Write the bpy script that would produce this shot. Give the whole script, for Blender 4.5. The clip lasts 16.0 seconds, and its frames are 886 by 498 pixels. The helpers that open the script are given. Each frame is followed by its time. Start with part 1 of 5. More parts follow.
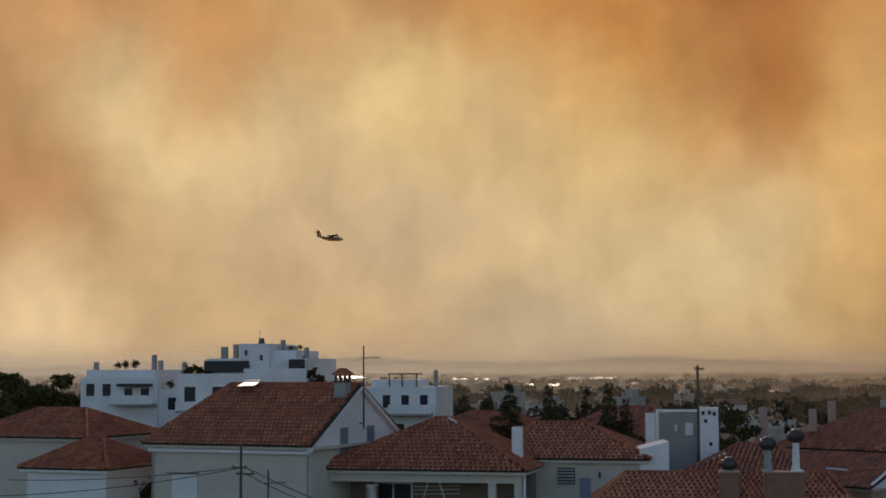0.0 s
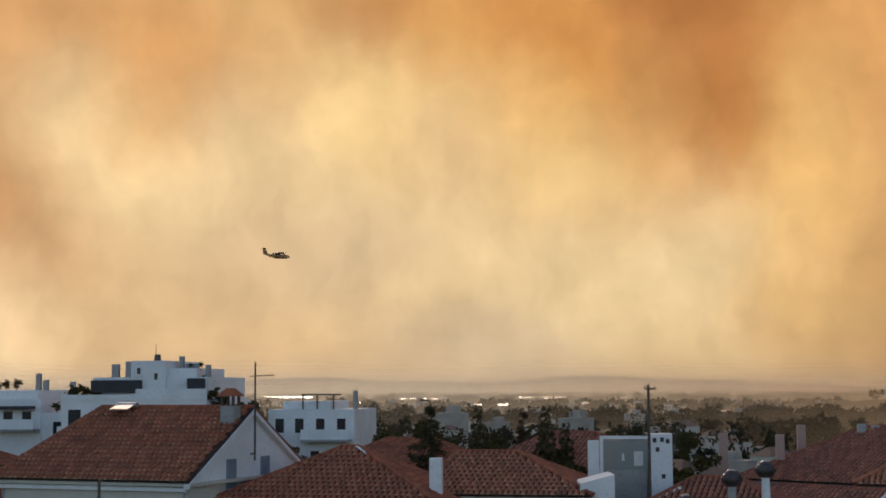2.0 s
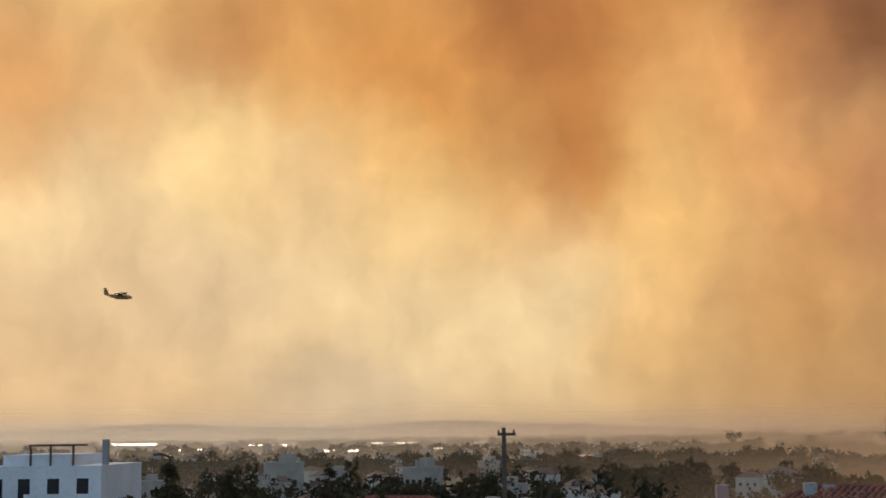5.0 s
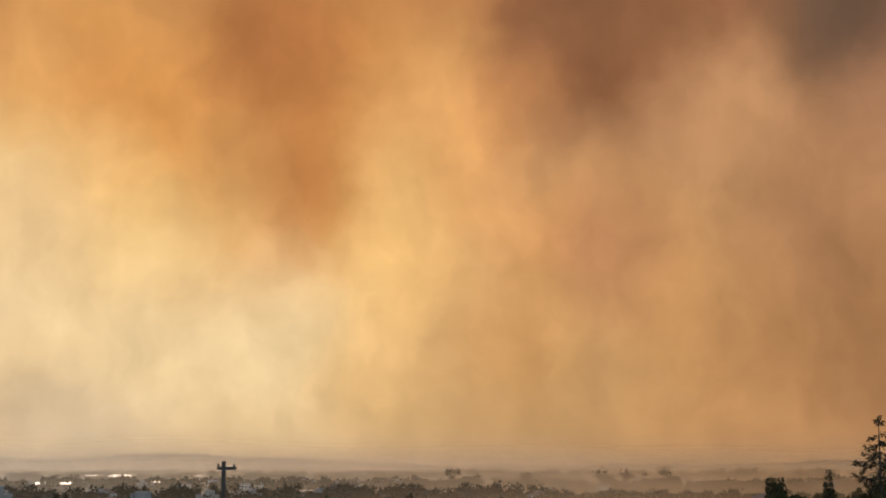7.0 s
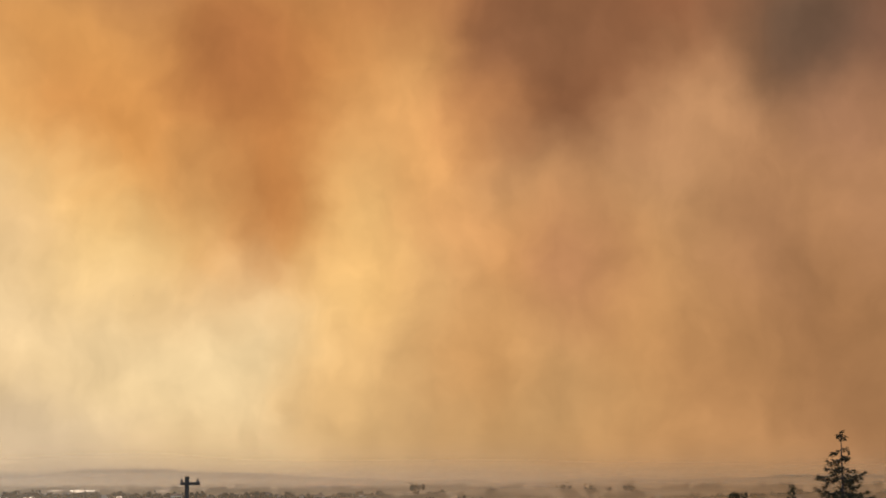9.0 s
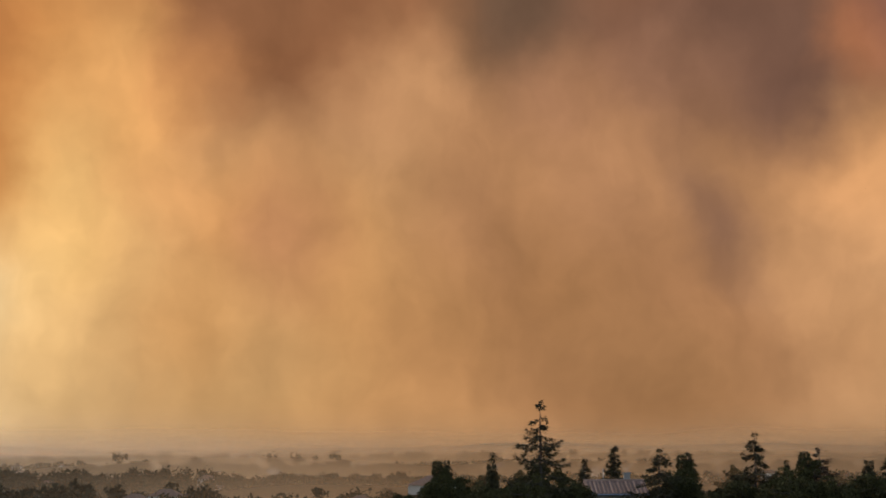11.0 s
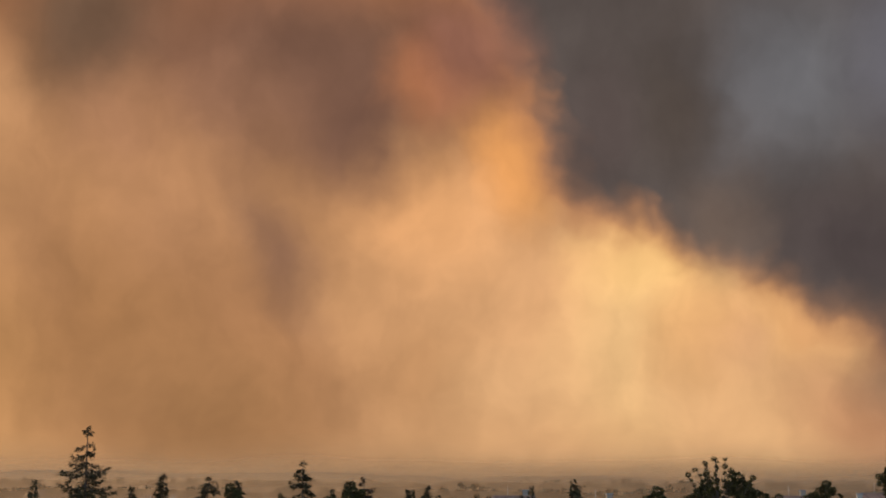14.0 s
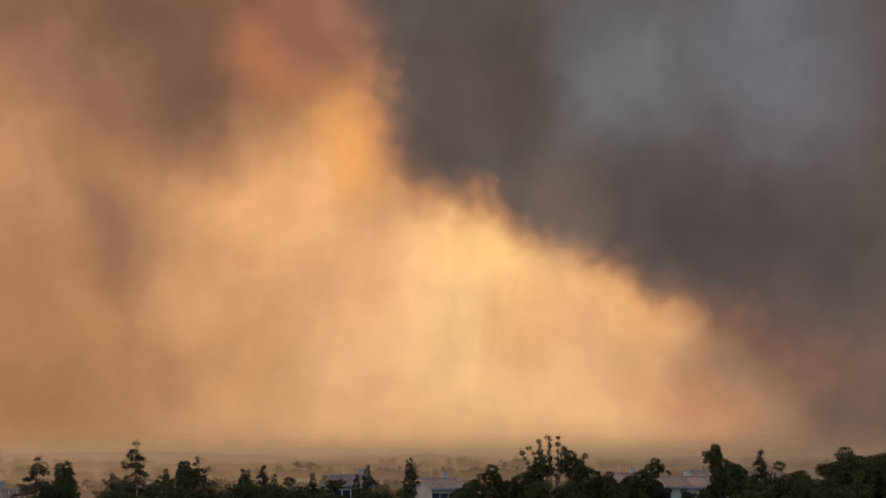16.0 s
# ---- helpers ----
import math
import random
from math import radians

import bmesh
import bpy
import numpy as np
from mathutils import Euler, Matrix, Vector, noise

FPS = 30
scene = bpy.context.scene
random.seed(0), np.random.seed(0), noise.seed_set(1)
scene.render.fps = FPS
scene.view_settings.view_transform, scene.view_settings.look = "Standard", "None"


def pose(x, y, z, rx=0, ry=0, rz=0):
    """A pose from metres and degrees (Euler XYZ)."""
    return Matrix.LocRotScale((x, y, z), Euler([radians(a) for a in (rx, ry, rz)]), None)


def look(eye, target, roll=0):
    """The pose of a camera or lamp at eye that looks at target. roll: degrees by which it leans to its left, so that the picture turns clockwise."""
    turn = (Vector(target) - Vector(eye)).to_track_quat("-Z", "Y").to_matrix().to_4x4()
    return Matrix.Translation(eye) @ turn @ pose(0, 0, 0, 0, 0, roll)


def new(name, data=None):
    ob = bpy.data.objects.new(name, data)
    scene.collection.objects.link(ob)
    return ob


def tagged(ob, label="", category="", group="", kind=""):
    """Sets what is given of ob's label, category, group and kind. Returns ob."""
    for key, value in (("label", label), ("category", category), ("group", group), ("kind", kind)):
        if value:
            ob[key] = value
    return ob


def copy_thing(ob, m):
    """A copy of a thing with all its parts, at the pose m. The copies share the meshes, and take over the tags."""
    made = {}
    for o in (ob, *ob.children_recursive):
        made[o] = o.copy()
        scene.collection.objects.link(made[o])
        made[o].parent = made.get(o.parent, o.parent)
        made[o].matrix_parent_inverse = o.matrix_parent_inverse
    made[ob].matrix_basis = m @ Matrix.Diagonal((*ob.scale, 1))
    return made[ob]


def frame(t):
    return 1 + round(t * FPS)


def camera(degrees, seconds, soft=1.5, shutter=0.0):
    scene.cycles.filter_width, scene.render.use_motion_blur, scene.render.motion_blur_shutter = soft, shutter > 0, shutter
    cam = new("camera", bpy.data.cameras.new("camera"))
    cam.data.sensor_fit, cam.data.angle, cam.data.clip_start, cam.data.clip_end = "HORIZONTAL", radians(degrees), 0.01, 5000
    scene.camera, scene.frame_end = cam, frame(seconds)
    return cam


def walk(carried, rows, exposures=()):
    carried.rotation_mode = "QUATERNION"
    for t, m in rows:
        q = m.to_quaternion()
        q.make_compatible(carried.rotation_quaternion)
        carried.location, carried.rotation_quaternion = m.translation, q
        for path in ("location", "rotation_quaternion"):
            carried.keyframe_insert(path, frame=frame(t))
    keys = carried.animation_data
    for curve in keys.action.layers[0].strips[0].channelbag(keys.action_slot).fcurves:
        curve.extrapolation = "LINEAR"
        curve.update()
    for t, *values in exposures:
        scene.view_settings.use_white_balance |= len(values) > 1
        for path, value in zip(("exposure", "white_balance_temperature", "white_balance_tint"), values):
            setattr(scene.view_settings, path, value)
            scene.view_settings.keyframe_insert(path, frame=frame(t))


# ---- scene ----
# ---------------------------------------------------------------- camera
LENS = 33.08
cam = camera(LENS, 16.0, soft=1.7)
EYE = 12.0
# seconds, heading, tilt, lean (degrees), metres behind the final standpoint
PATH = [
    (0.0, -9.632, 4.557, -0.232, 44.83), (0.5, -8.922, 4.406, 0.142, 44.78), (1.0, -7.947, 4.200, 0.300, 43.16),
    (1.5, -8.109, 4.771, -0.080, 37.05), (2.0, -7.769, 5.300, -0.301, 30.81), (2.5, -7.130, 5.652, -0.375, 26.05),
    (3.0, -6.950, 6.003, -0.496, 21.37), (5.5, -0.369, 7.536, -0.459, 0.0), (6.0, 1.792, 8.078, -0.094, 0.0),
]
PATH += [
    (6.5, 5.232, 7.792, -0.019, 0.0), (7.0, 8.271, 8.220, 0.033, 0.0), (7.5, 7.659, 8.720, -0.058, 0.0),
    (8.0, 6.902, 9.369, -0.078, 0.0), (10.5, 18.211, 7.404, -0.034, 0.0), (11.0, 20.774, 7.600, -0.206, 0.0),
    (11.5, 24.088, 8.356, -0.148, 0.0), (12.0, 28.360, 7.980, -0.046, 0.0), (12.5, 30.356, 7.894, -0.036, 0.0),
]
PATH += [
    (13.0, 32.322, 7.819, -0.168, 0.0), (13.5, 35.237, 8.235, 0.034, 0.0), (14.0, 37.718, 8.675, 0.274, 0.0),
    (14.5, 38.594, 7.730, 0.223, 0.0), (15.0, 39.696, 7.263, 0.002, 0.0), (15.5, 40.908, 7.667, 0.071, 0.0),
    (16.0, 43.975, 7.894, 0.053, 0.0),
]
walk(cam, [(t, pose(0, -back, EYE, 90 + tilt, 0, -yaw) @ pose(0, 0, 0, 0, 0, lean)) for t, yaw, tilt, lean, back in PATH],
     [(0.0, -0.22), (0.5, -0.02), (1.0, 0.1), (1.5, 0.1), (3.0, 0.15), (5.5, 0.18), (6.5, 0.17), (8.0, 0.18), (10.5, 0.16), (11.5, 0.2), (13.5, 0.24), (16.0, 0.34)])


# ---------------------------------------------------------------- world: smoke-filled sky
def lin(r, g, b):
    """Linear colour of an 8-bit display colour."""
    return tuple((c / 255 / 12.92 if c <= 10 else ((c / 255 + 0.055) / 1.055) ** 2.4) for c in (r, g, b)) + (1.0,)


world = bpy.data.worlds.new("smoky_evening_sky")
scene.world = world
world.use_nodes = True
wn, wl = world.node_tree.nodes, world.node_tree.links
wn.clear()


def wnode(kind, **kw):
    n = wn.new(kind)
    for key, value in kw.items():
        if key == "operation":
            n.operation = value
        elif key == "inputs":
            for i, v in value.items():
                if isinstance(v, bpy.types.NodeSocket):
                    wl.new(v, n.inputs[i])
                else:
                    n.inputs[i].default_value = v
    return n


def wmath(op, a, b=0.0, c=0.0):
    return wnode("ShaderNodeMath", operation=op, inputs={0: a, 1: b, 2: c}).outputs[0]


coord = wnode("ShaderNodeTexCoord").outputs["Generated"]
sep = wnode("ShaderNodeSeparateXYZ", inputs={0: coord})
az = wmath("MULTIPLY", wmath("ARCTAN2", sep.outputs[0], sep.outputs[1]), 57.2958)
el = wmath("MULTIPLY", wmath("ARCSINE", sep.outputs[2]), 57.2958)
flat = wnode("ShaderNodeCombineXYZ", inputs={0: az, 1: el}).outputs[0]


def drift(scale, amount, detail, seed):
    """A noise offset of the sky plane, in degrees."""
    n = wnode("ShaderNodeTexNoise", inputs={"Vector": flat, "Scale": scale, "Detail": detail, "Roughness": 0.55})
    n.noise_dimensions = "4D"
    n.inputs["W"].default_value = seed
    v = wnode("ShaderNodeVectorMath", operation="SUBTRACT", inputs={0: n.outputs["Color"], 1: (0.5, 0.5, 0.5)}).outputs[0]
    return wnode("ShaderNodeVectorMath", operation="MULTIPLY", inputs={0: v, 1: (amount, amount, 0)}).outputs[0]


warped = wnode("ShaderNodeVectorMath", operation="ADD", inputs={0: flat, 1: drift(0.13, 1.6, 1.0, 1.3)}).outputs[0]
warped = wnode("ShaderNodeVectorMath", operation="ADD", inputs={0: warped, 1: drift(0.30, 2.2, 2.6, 4.1)}).outputs[0]
warped = wnode("ShaderNodeVectorMath", operation="ADD", inputs={0: warped, 1: drift(1.0, 0.75, 2.5, 7.7)}).outputs[0]

tone = wnode("ShaderNodeRGB").outputs[0]
tone.default_value = lin(197, 156, 110)


def bank(a, e, ra, re, colour, cover=1.0, turn=0.0, soft=0.95):
    """A bank of smoke or of lit haze: centre, radii (degrees), colour, how much it covers, turn, softness of its edge."""
    global tone
    m = wn.new("ShaderNodeMapping")
    m.vector_type = "TEXTURE"
    wl.new(warped, m.inputs[0])
    m.inputs[1].default_value = (a, e, 0)
    m.inputs[2].default_value = (0, 0, radians(turn))
    m.inputs[3].default_value = (ra, re, 1)
    g = wn.new("ShaderNodeTexGradient")
    g.gradient_type = "SPHERICAL"
    wl.new(m.outputs[0], g.inputs[0])
    r = wn.new("ShaderNodeMapRange")
    r.interpolation_type = "SMOOTHSTEP"
    wl.new(g.outputs["Fac"], r.inputs[0])
    r.inputs[2].default_value = soft
    r.inputs[4].default_value = cover
    x = wn.new("ShaderNodeMix")
    x.data_type = "RGBA"
    wl.new(r.outputs[0], x.inputs[0])
    wl.new(tone, x.inputs[6])
    x.inputs[7].default_value = lin(*colour)
    tone = x.outputs[2]


# broad masses
bank(-12.3, 4.7, 36.5, 12.8, (215, 180, 135), 1.00, 10)
bank(-26.8, 7.2, 9.9, 7.1, (190, 138, 91), 0.80, -1)
bank(10.1, 32.2, 78.9, 24.6, (145, 95, 65), 1.00, -11, 0.45)
bank(28.9, 5.1, 23.7, 15.6, (164, 117, 80), 1.00, 8)
bank(15.4, 4.3, 13.8, 10.7, (189, 138, 87), 1.00, -0)
bank(1.0, 4.4, 16.3, 7.9, (231, 202, 152), 0.89, 2)
# orange underside of the upper smoke, hanging lower towards the pole
bank(-24.5, 15.1, 13.0, 6.1, (208, 155, 102), 0.91, 2)
bank(-13.9, 15.1, 8.6, 4.9, (232, 186, 122), 1.00, -33)
bank(-4.1, 12.9, 14.3, 8.3, (221, 154, 79), 1.00, -20)
bank(-9.3, 14.3, 9.6, 3.3, (152, 103, 74), 0.53, -3)
bank(3.9, 14.9, 11.0, 9.0, (197, 134, 75), 1.00, 2)
bank(4.5, 10.5, 3.5, 4.4, (177, 112, 51), 0.87, -4)
bank(1.6, 15.5, 4.2, 4.4, (157, 97, 53), 0.65, -1)
bank(-5.9, 11.8, 4.6, 2.7, (225, 182, 119), 0.82, -4)
bank(-10.6, 8.5, 13.4, 6.6, (227, 196, 147), 0.88, -22)
bank(-10.7, 10.5, 3.8, 4.5, (245, 208, 144), 0.82, -1)
bank(-19.8, 8.9, 6.7, 4.8, (251, 219, 164), 0.99, -34)
bank(-14.0, 10.6, 2.2, 2.2, (207, 144, 71), 0.15, -24)
bank(-7.8, 14.1, 3.2, 3.0, (243, 189, 114), 0.57, 1)
# glowing columns and brown smoke to the east of the pole
bank(6.8, 8.3, 4.7, 10.4, (235, 186, 117), 0.92, -2)
bank(9.2, 13.3, 3.3, 5.9, (217, 159, 97), 0.92, 1)
bank(14.3, 15.2, 6.4, 5.4, (133, 88, 59), 1.00, -2)
bank(12.5, 8.9, 7.7, 4.5, (211, 150, 92), 0.77, -3)
bank(11.2, 2.2, 10.0, 4.2, (180, 140, 92), 0.82, 2)
bank(19.5, 13.7, 5.7, 4.5, (195, 144, 100), 0.70, 40)
bank(24.0, 17.0, 5.4, 6.4, (102, 78, 60), 1.00, -2)
bank(24.1, 6.1, 6.1, 8.6, (153, 109, 71), 1.00, 24)
bank(28.6, 1.9, 6.9, 6.0, (150, 108, 71), 0.96, -14)
bank(33.3, 15.4, 13.2, 6.3, (111, 80, 65), 1.00, -6)
bank(34.6, 12.9, 3.6, 2.6, (101, 73, 61), 0.83, -37)
bank(37.2, 15.1, 3.0, 2.7, (174, 111, 74), 0.91, 0)
bank(31.4, 8.2, 2.2, 4.7, (128, 93, 72), 0.87, 31)
bank(27.0, 9.9, 3.6, 4.4, (176, 127, 90), 0.59, -0)
# sunlit flank of the plume
bank(37.5, 9.8, 4.8, 4.2, (219, 159, 106), 0.95, -24)
bank(42.1, 4.4, 9.6, 8.0, (218, 164, 115), 0.81, -22)
bank(37.0, 4.0, 4.0, 3.1, (164, 120, 81), 0.71, -5)
bank(40.2, 11.8, 2.4, 3.7, (229, 157, 90), 0.76, 19)
bank(46.0, 7.3, 5.2, 3.0, (249, 197, 126), 1.00, -13)
bank(44.7, 4.3, 3.9, 5.0, (233, 193, 132), 0.80, 0)
bank(49.4, 2.7, 11.2, 5.6, (209, 161, 113), 0.92, -20)
bank(50.8, 5.6, 5.2, 2.2, (220, 165, 108), 0.78, -17)
bank(48.8, 4.9, 2.2, 2.2, (200, 150, 109), 0.67, -20)

# wisps and thinner patches between the masses
bank(10.6, 5.1, 5.1, 4.6, (196, 141, 84), 0.72, -0)
bank(22.1, 9.5, 3.8, 5.3, (175, 126, 88), 0.53, -1)
bank(20.4, 4.2, 3.9, 4.2, (171, 123, 79), 0.59, 0)
bank(34.7, 6.6, 3.7, 4.0, (206, 153, 106), 0.56, 4)
bank(29.7, 13.7, 4.0, 3.4, (161, 116, 88), 0.61, 1)
bank(11.1, 14.0, 3.4, 3.1, (197, 134, 83), 0.51, -0)
bank(-2.9, 8.9, 5.1, 4.5, (231, 196, 131), 0.53, -0)
bank(-18.8, 11.5, 4.0, 5.2, (207, 147, 88), 0.70, -11)
bank(-24.1, 9.1, 5.1, 5.0, (210, 162, 111), 0.10, -0)
bank(-24.8, 1.4, 4.8, 4.9, (254, 219, 169), 0.77, 0)
bank(-12.0, 5.2, 6.4, 3.1, (214, 184, 146), 0.53, 3)
bank(-6.3, 1.4, 7.0, 3.1, (189, 169, 143), 0.58, -4)
bank(5.8, 3.7, 4.5, 3.0, (219, 174, 115), 0.53, 3)
bank(-16.3, 6.0, 4.0, 3.7, (213, 181, 141), 0.50, -0)
bank(41.1, 3.2, 4.7, 3.0, (199, 155, 110), 0.53, -2)
bank(47.0, 5.3, 3.0, 3.1, (216, 161, 105), 0.59, 0)
bank(25.2, 13.4, 3.2, 3.3, (174, 125, 91), 0.62, -1)
bank(14.7, 8.4, 3.6, 4.4, (163, 113, 81), 0.62, -1)
bank(-0.1, 11.3, 3.3, 3.4, (180, 133, 82), 0.58, -0)
bank(-8.3, 9.3, 4.2, 3.2, (223, 186, 133), 0.60, -0)

# darker folds high in the orange smoke
bank(-10.5, 15.4, 5.5, 3.2, (176, 118, 74), 0.25, -8)
bank(-17.5, 13.2, 6.5, 3.0, (212, 154, 95), 0.6, -14)
bank(-5.0, 13.6, 8.0, 3.4, (212, 146, 82), 0.5, -14)
bank(1.5, 16.2, 4.5, 3.6, (166, 106, 62), 0.75)
bank(3.4, 10.6, 3.0, 3.6, (176, 114, 64), 0.55)
bank(4.4, 13.6, 5.0, 4.6, (182, 118, 67), 0.42)
bank(31.5, 14.6, 6.5, 4.2, (112, 80, 64), 0.5, -14)
bank(14.5, 17.4, 5.5, 4.0, (126, 85, 58), 0.75)

# the dark grey plume, above two crossing fronts
wsep = wnode("ShaderNodeSeparateXYZ", inputs={0: warped})
front = [wmath("ADD", wmath("MULTIPLY", wmath("SUBTRACT", wsep.outputs[0], a0), na), wmath("MULTIPLY", wmath("SUBTRACT", wsep.outputs[1], e0), ne))
         for a0, e0, na, ne in ((41.16, 13.21, 0.914, 0.405), (50.62, 6.59, 0.421, 0.907))]
depth = wmath("SMOOTH_MIN", front[0], front[1], 1.5)
# rolling billows along the fronts
for size, swell in ((0.5, 1.1), (1.3, 0.5)):
    roll = wn.new("ShaderNodeTexVoronoi")
    roll.feature = "SMOOTH_F1"
    wl.new(warped, roll.inputs["Vector"])
    roll.inputs["Scale"].default_value, roll.inputs["Smoothness"].default_value = size, 0.35
    depth = wmath("ADD", depth, wmath("MULTIPLY", wmath("SUBTRACT", roll.outputs["Distance"], 0.45), swell))


def plume(start, end, colour, cover):
    """Colours the sky by how deep it lies behind the fronts, in degrees."""
    global tone
    r = wn.new("ShaderNodeMapRange")
    r.interpolation_type = "SMOOTHSTEP"
    wl.new(depth, r.inputs[0])
    r.inputs[1].default_value, r.inputs[2].default_value, r.inputs[4].default_value = start, end, cover
    x = wn.new("ShaderNodeMix")
    x.data_type = "RGBA"
    wl.new(r.outputs[0], x.inputs[0])
    wl.new(tone, x.inputs[6])
    x.inputs[7].default_value = lin(*colour)
    tone = x.outputs[2]


plume(-1.4, 0.4, (174, 118, 79), 0.6)
plume(-0.5, 1.0, (152, 107, 81), 0.6)
plume(-0.3, 1.8, (81, 72, 68), 1.0)
bank(38.8, 16.5, 3.8, 3.7, (131, 88, 72), 0.93, 20)
bank(51.3, 14.6, 5.7, 5.3, (99, 98, 101), 0.89, 23)
bank(56.9, 15.6, 5.1, 7.8, (101, 100, 108), 0.82, 10)
bank(54.5, 8.4, 8.4, 3.7, (72, 63, 62), 0.97, -9)
bank(47.0, 13.9, 2.8, 3.8, (74, 64, 58), 0.86, 10)
bank(54.0, 1.7, 5.7, 3.9, (172, 122, 88), 0.88, -35)
bank(63.3, 1.4, 10.5, 5.7, (104, 81, 71), 1.00, 8, 0.55)
bank(70.0, 8.0, 10.0, 22.0, (84, 74, 72), 1.00, 0)
bank(43.6, 13.2, 2.6, 4.5, (80, 67, 64), 0.53, -4)
bank(48.5, 9.1, 2.6, 3.6, (120, 100, 87), 0.54, -3)
bank(56.1, 4.2, 4.8, 3.1, (98, 74, 68), 0.75, -3)

grain = wnode("ShaderNodeTexNoise", inputs={"Vector": warped, "Scale": 0.34, "Detail": 4.0, "Roughness": 0.5})
puff = wnode("ShaderNodeMapRange", inputs={0: grain.outputs["Fac"], 1: 0.25, 2: 0.75, 3: 0.87, 4: 1.13}).outputs[0]
tone = wnode("ShaderNodeVectorMath", operation="SCALE", inputs={0: tone, "Scale": puff}).outputs[0]
# finer curtains of smoke, drawn out downwards
lean = wn.new("ShaderNodeMapping")
wl.new(warped, lean.inputs[0])
lean.inputs[2].default_value, lean.inputs[3].default_value = (0, 0, radians(14)), (1.0, 0.42, 1.0)
curtain = wnode("ShaderNodeTexNoise", inputs={"Vector": lean.outputs[0], "Scale": 0.7, "Detail": 3.0, "Roughness": 0.5})
fold = wnode("ShaderNodeMapRange", inputs={0: curtain.outputs["Fac"], 1: 0.28, 2: 0.72, 3: 0.94, 4: 1.06}).outputs[0]
tone = wnode("ShaderNodeVectorMath", operation="SCALE", inputs={0: tone, "Scale": fold}).outputs[0]

# clear evening sky behind the camera, where the smoke ends
SUN_TURN, SUN_HEIGHT = -14.0, 24.0
sky = wn.new("ShaderNodeTexSky")
sky.sky_type, sky.sun_disc, sky.dust_density = "NISHITA", False, 1.5
sky.sun_elevation, sky.sun_rotation = radians(SUN_HEIGHT), radians(SUN_TURN)
clear = wnode("ShaderNodeVectorMath", operation="SCALE", inputs={0: sky.outputs[0], "Scale": 0.165}).outputs[0]
side = wmath("ABSOLUTE", wmath("SUBTRACT", az, 16.0))
gone = wnode("ShaderNodeMapRange", inputs={0: side, 1: 48.0, 2: 74.0}).outputs[0]
high = wnode("ShaderNodeMapRange", inputs={0: el, 1: 30.0, 2: 60.0}).outputs[0]
open_sky = wmath("MAXIMUM", gone, wmath("MULTIPLY", high, 0.6))
mixed = wnode("ShaderNodeMix")
mixed.data_type = "RGBA"
wl.new(open_sky, mixed.inputs[0])
wl.new(tone, mixed.inputs[6])
wl.new(clear, mixed.inputs[7])
back = wnode("ShaderNodeBackground", inputs={0: mixed.outputs[2], 1: 1.0})
wl.new(back.outputs[0], wnode("ShaderNodeOutputWorld").inputs[0])

sun = new("sun", bpy.data.lights.new("sun", "SUN"))
sun.data.energy, sun.data.angle, sun.data.color = 0.9, radians(20), (1.0, 0.86, 0.68)
sun.matrix_world = look((0, 0, 60), (-math.sin(radians(SUN_TURN)) * 100, -math.cos(radians(SUN_TURN)) * 100, 60 - 100 * math.tan(radians(SUN_HEIGHT))))


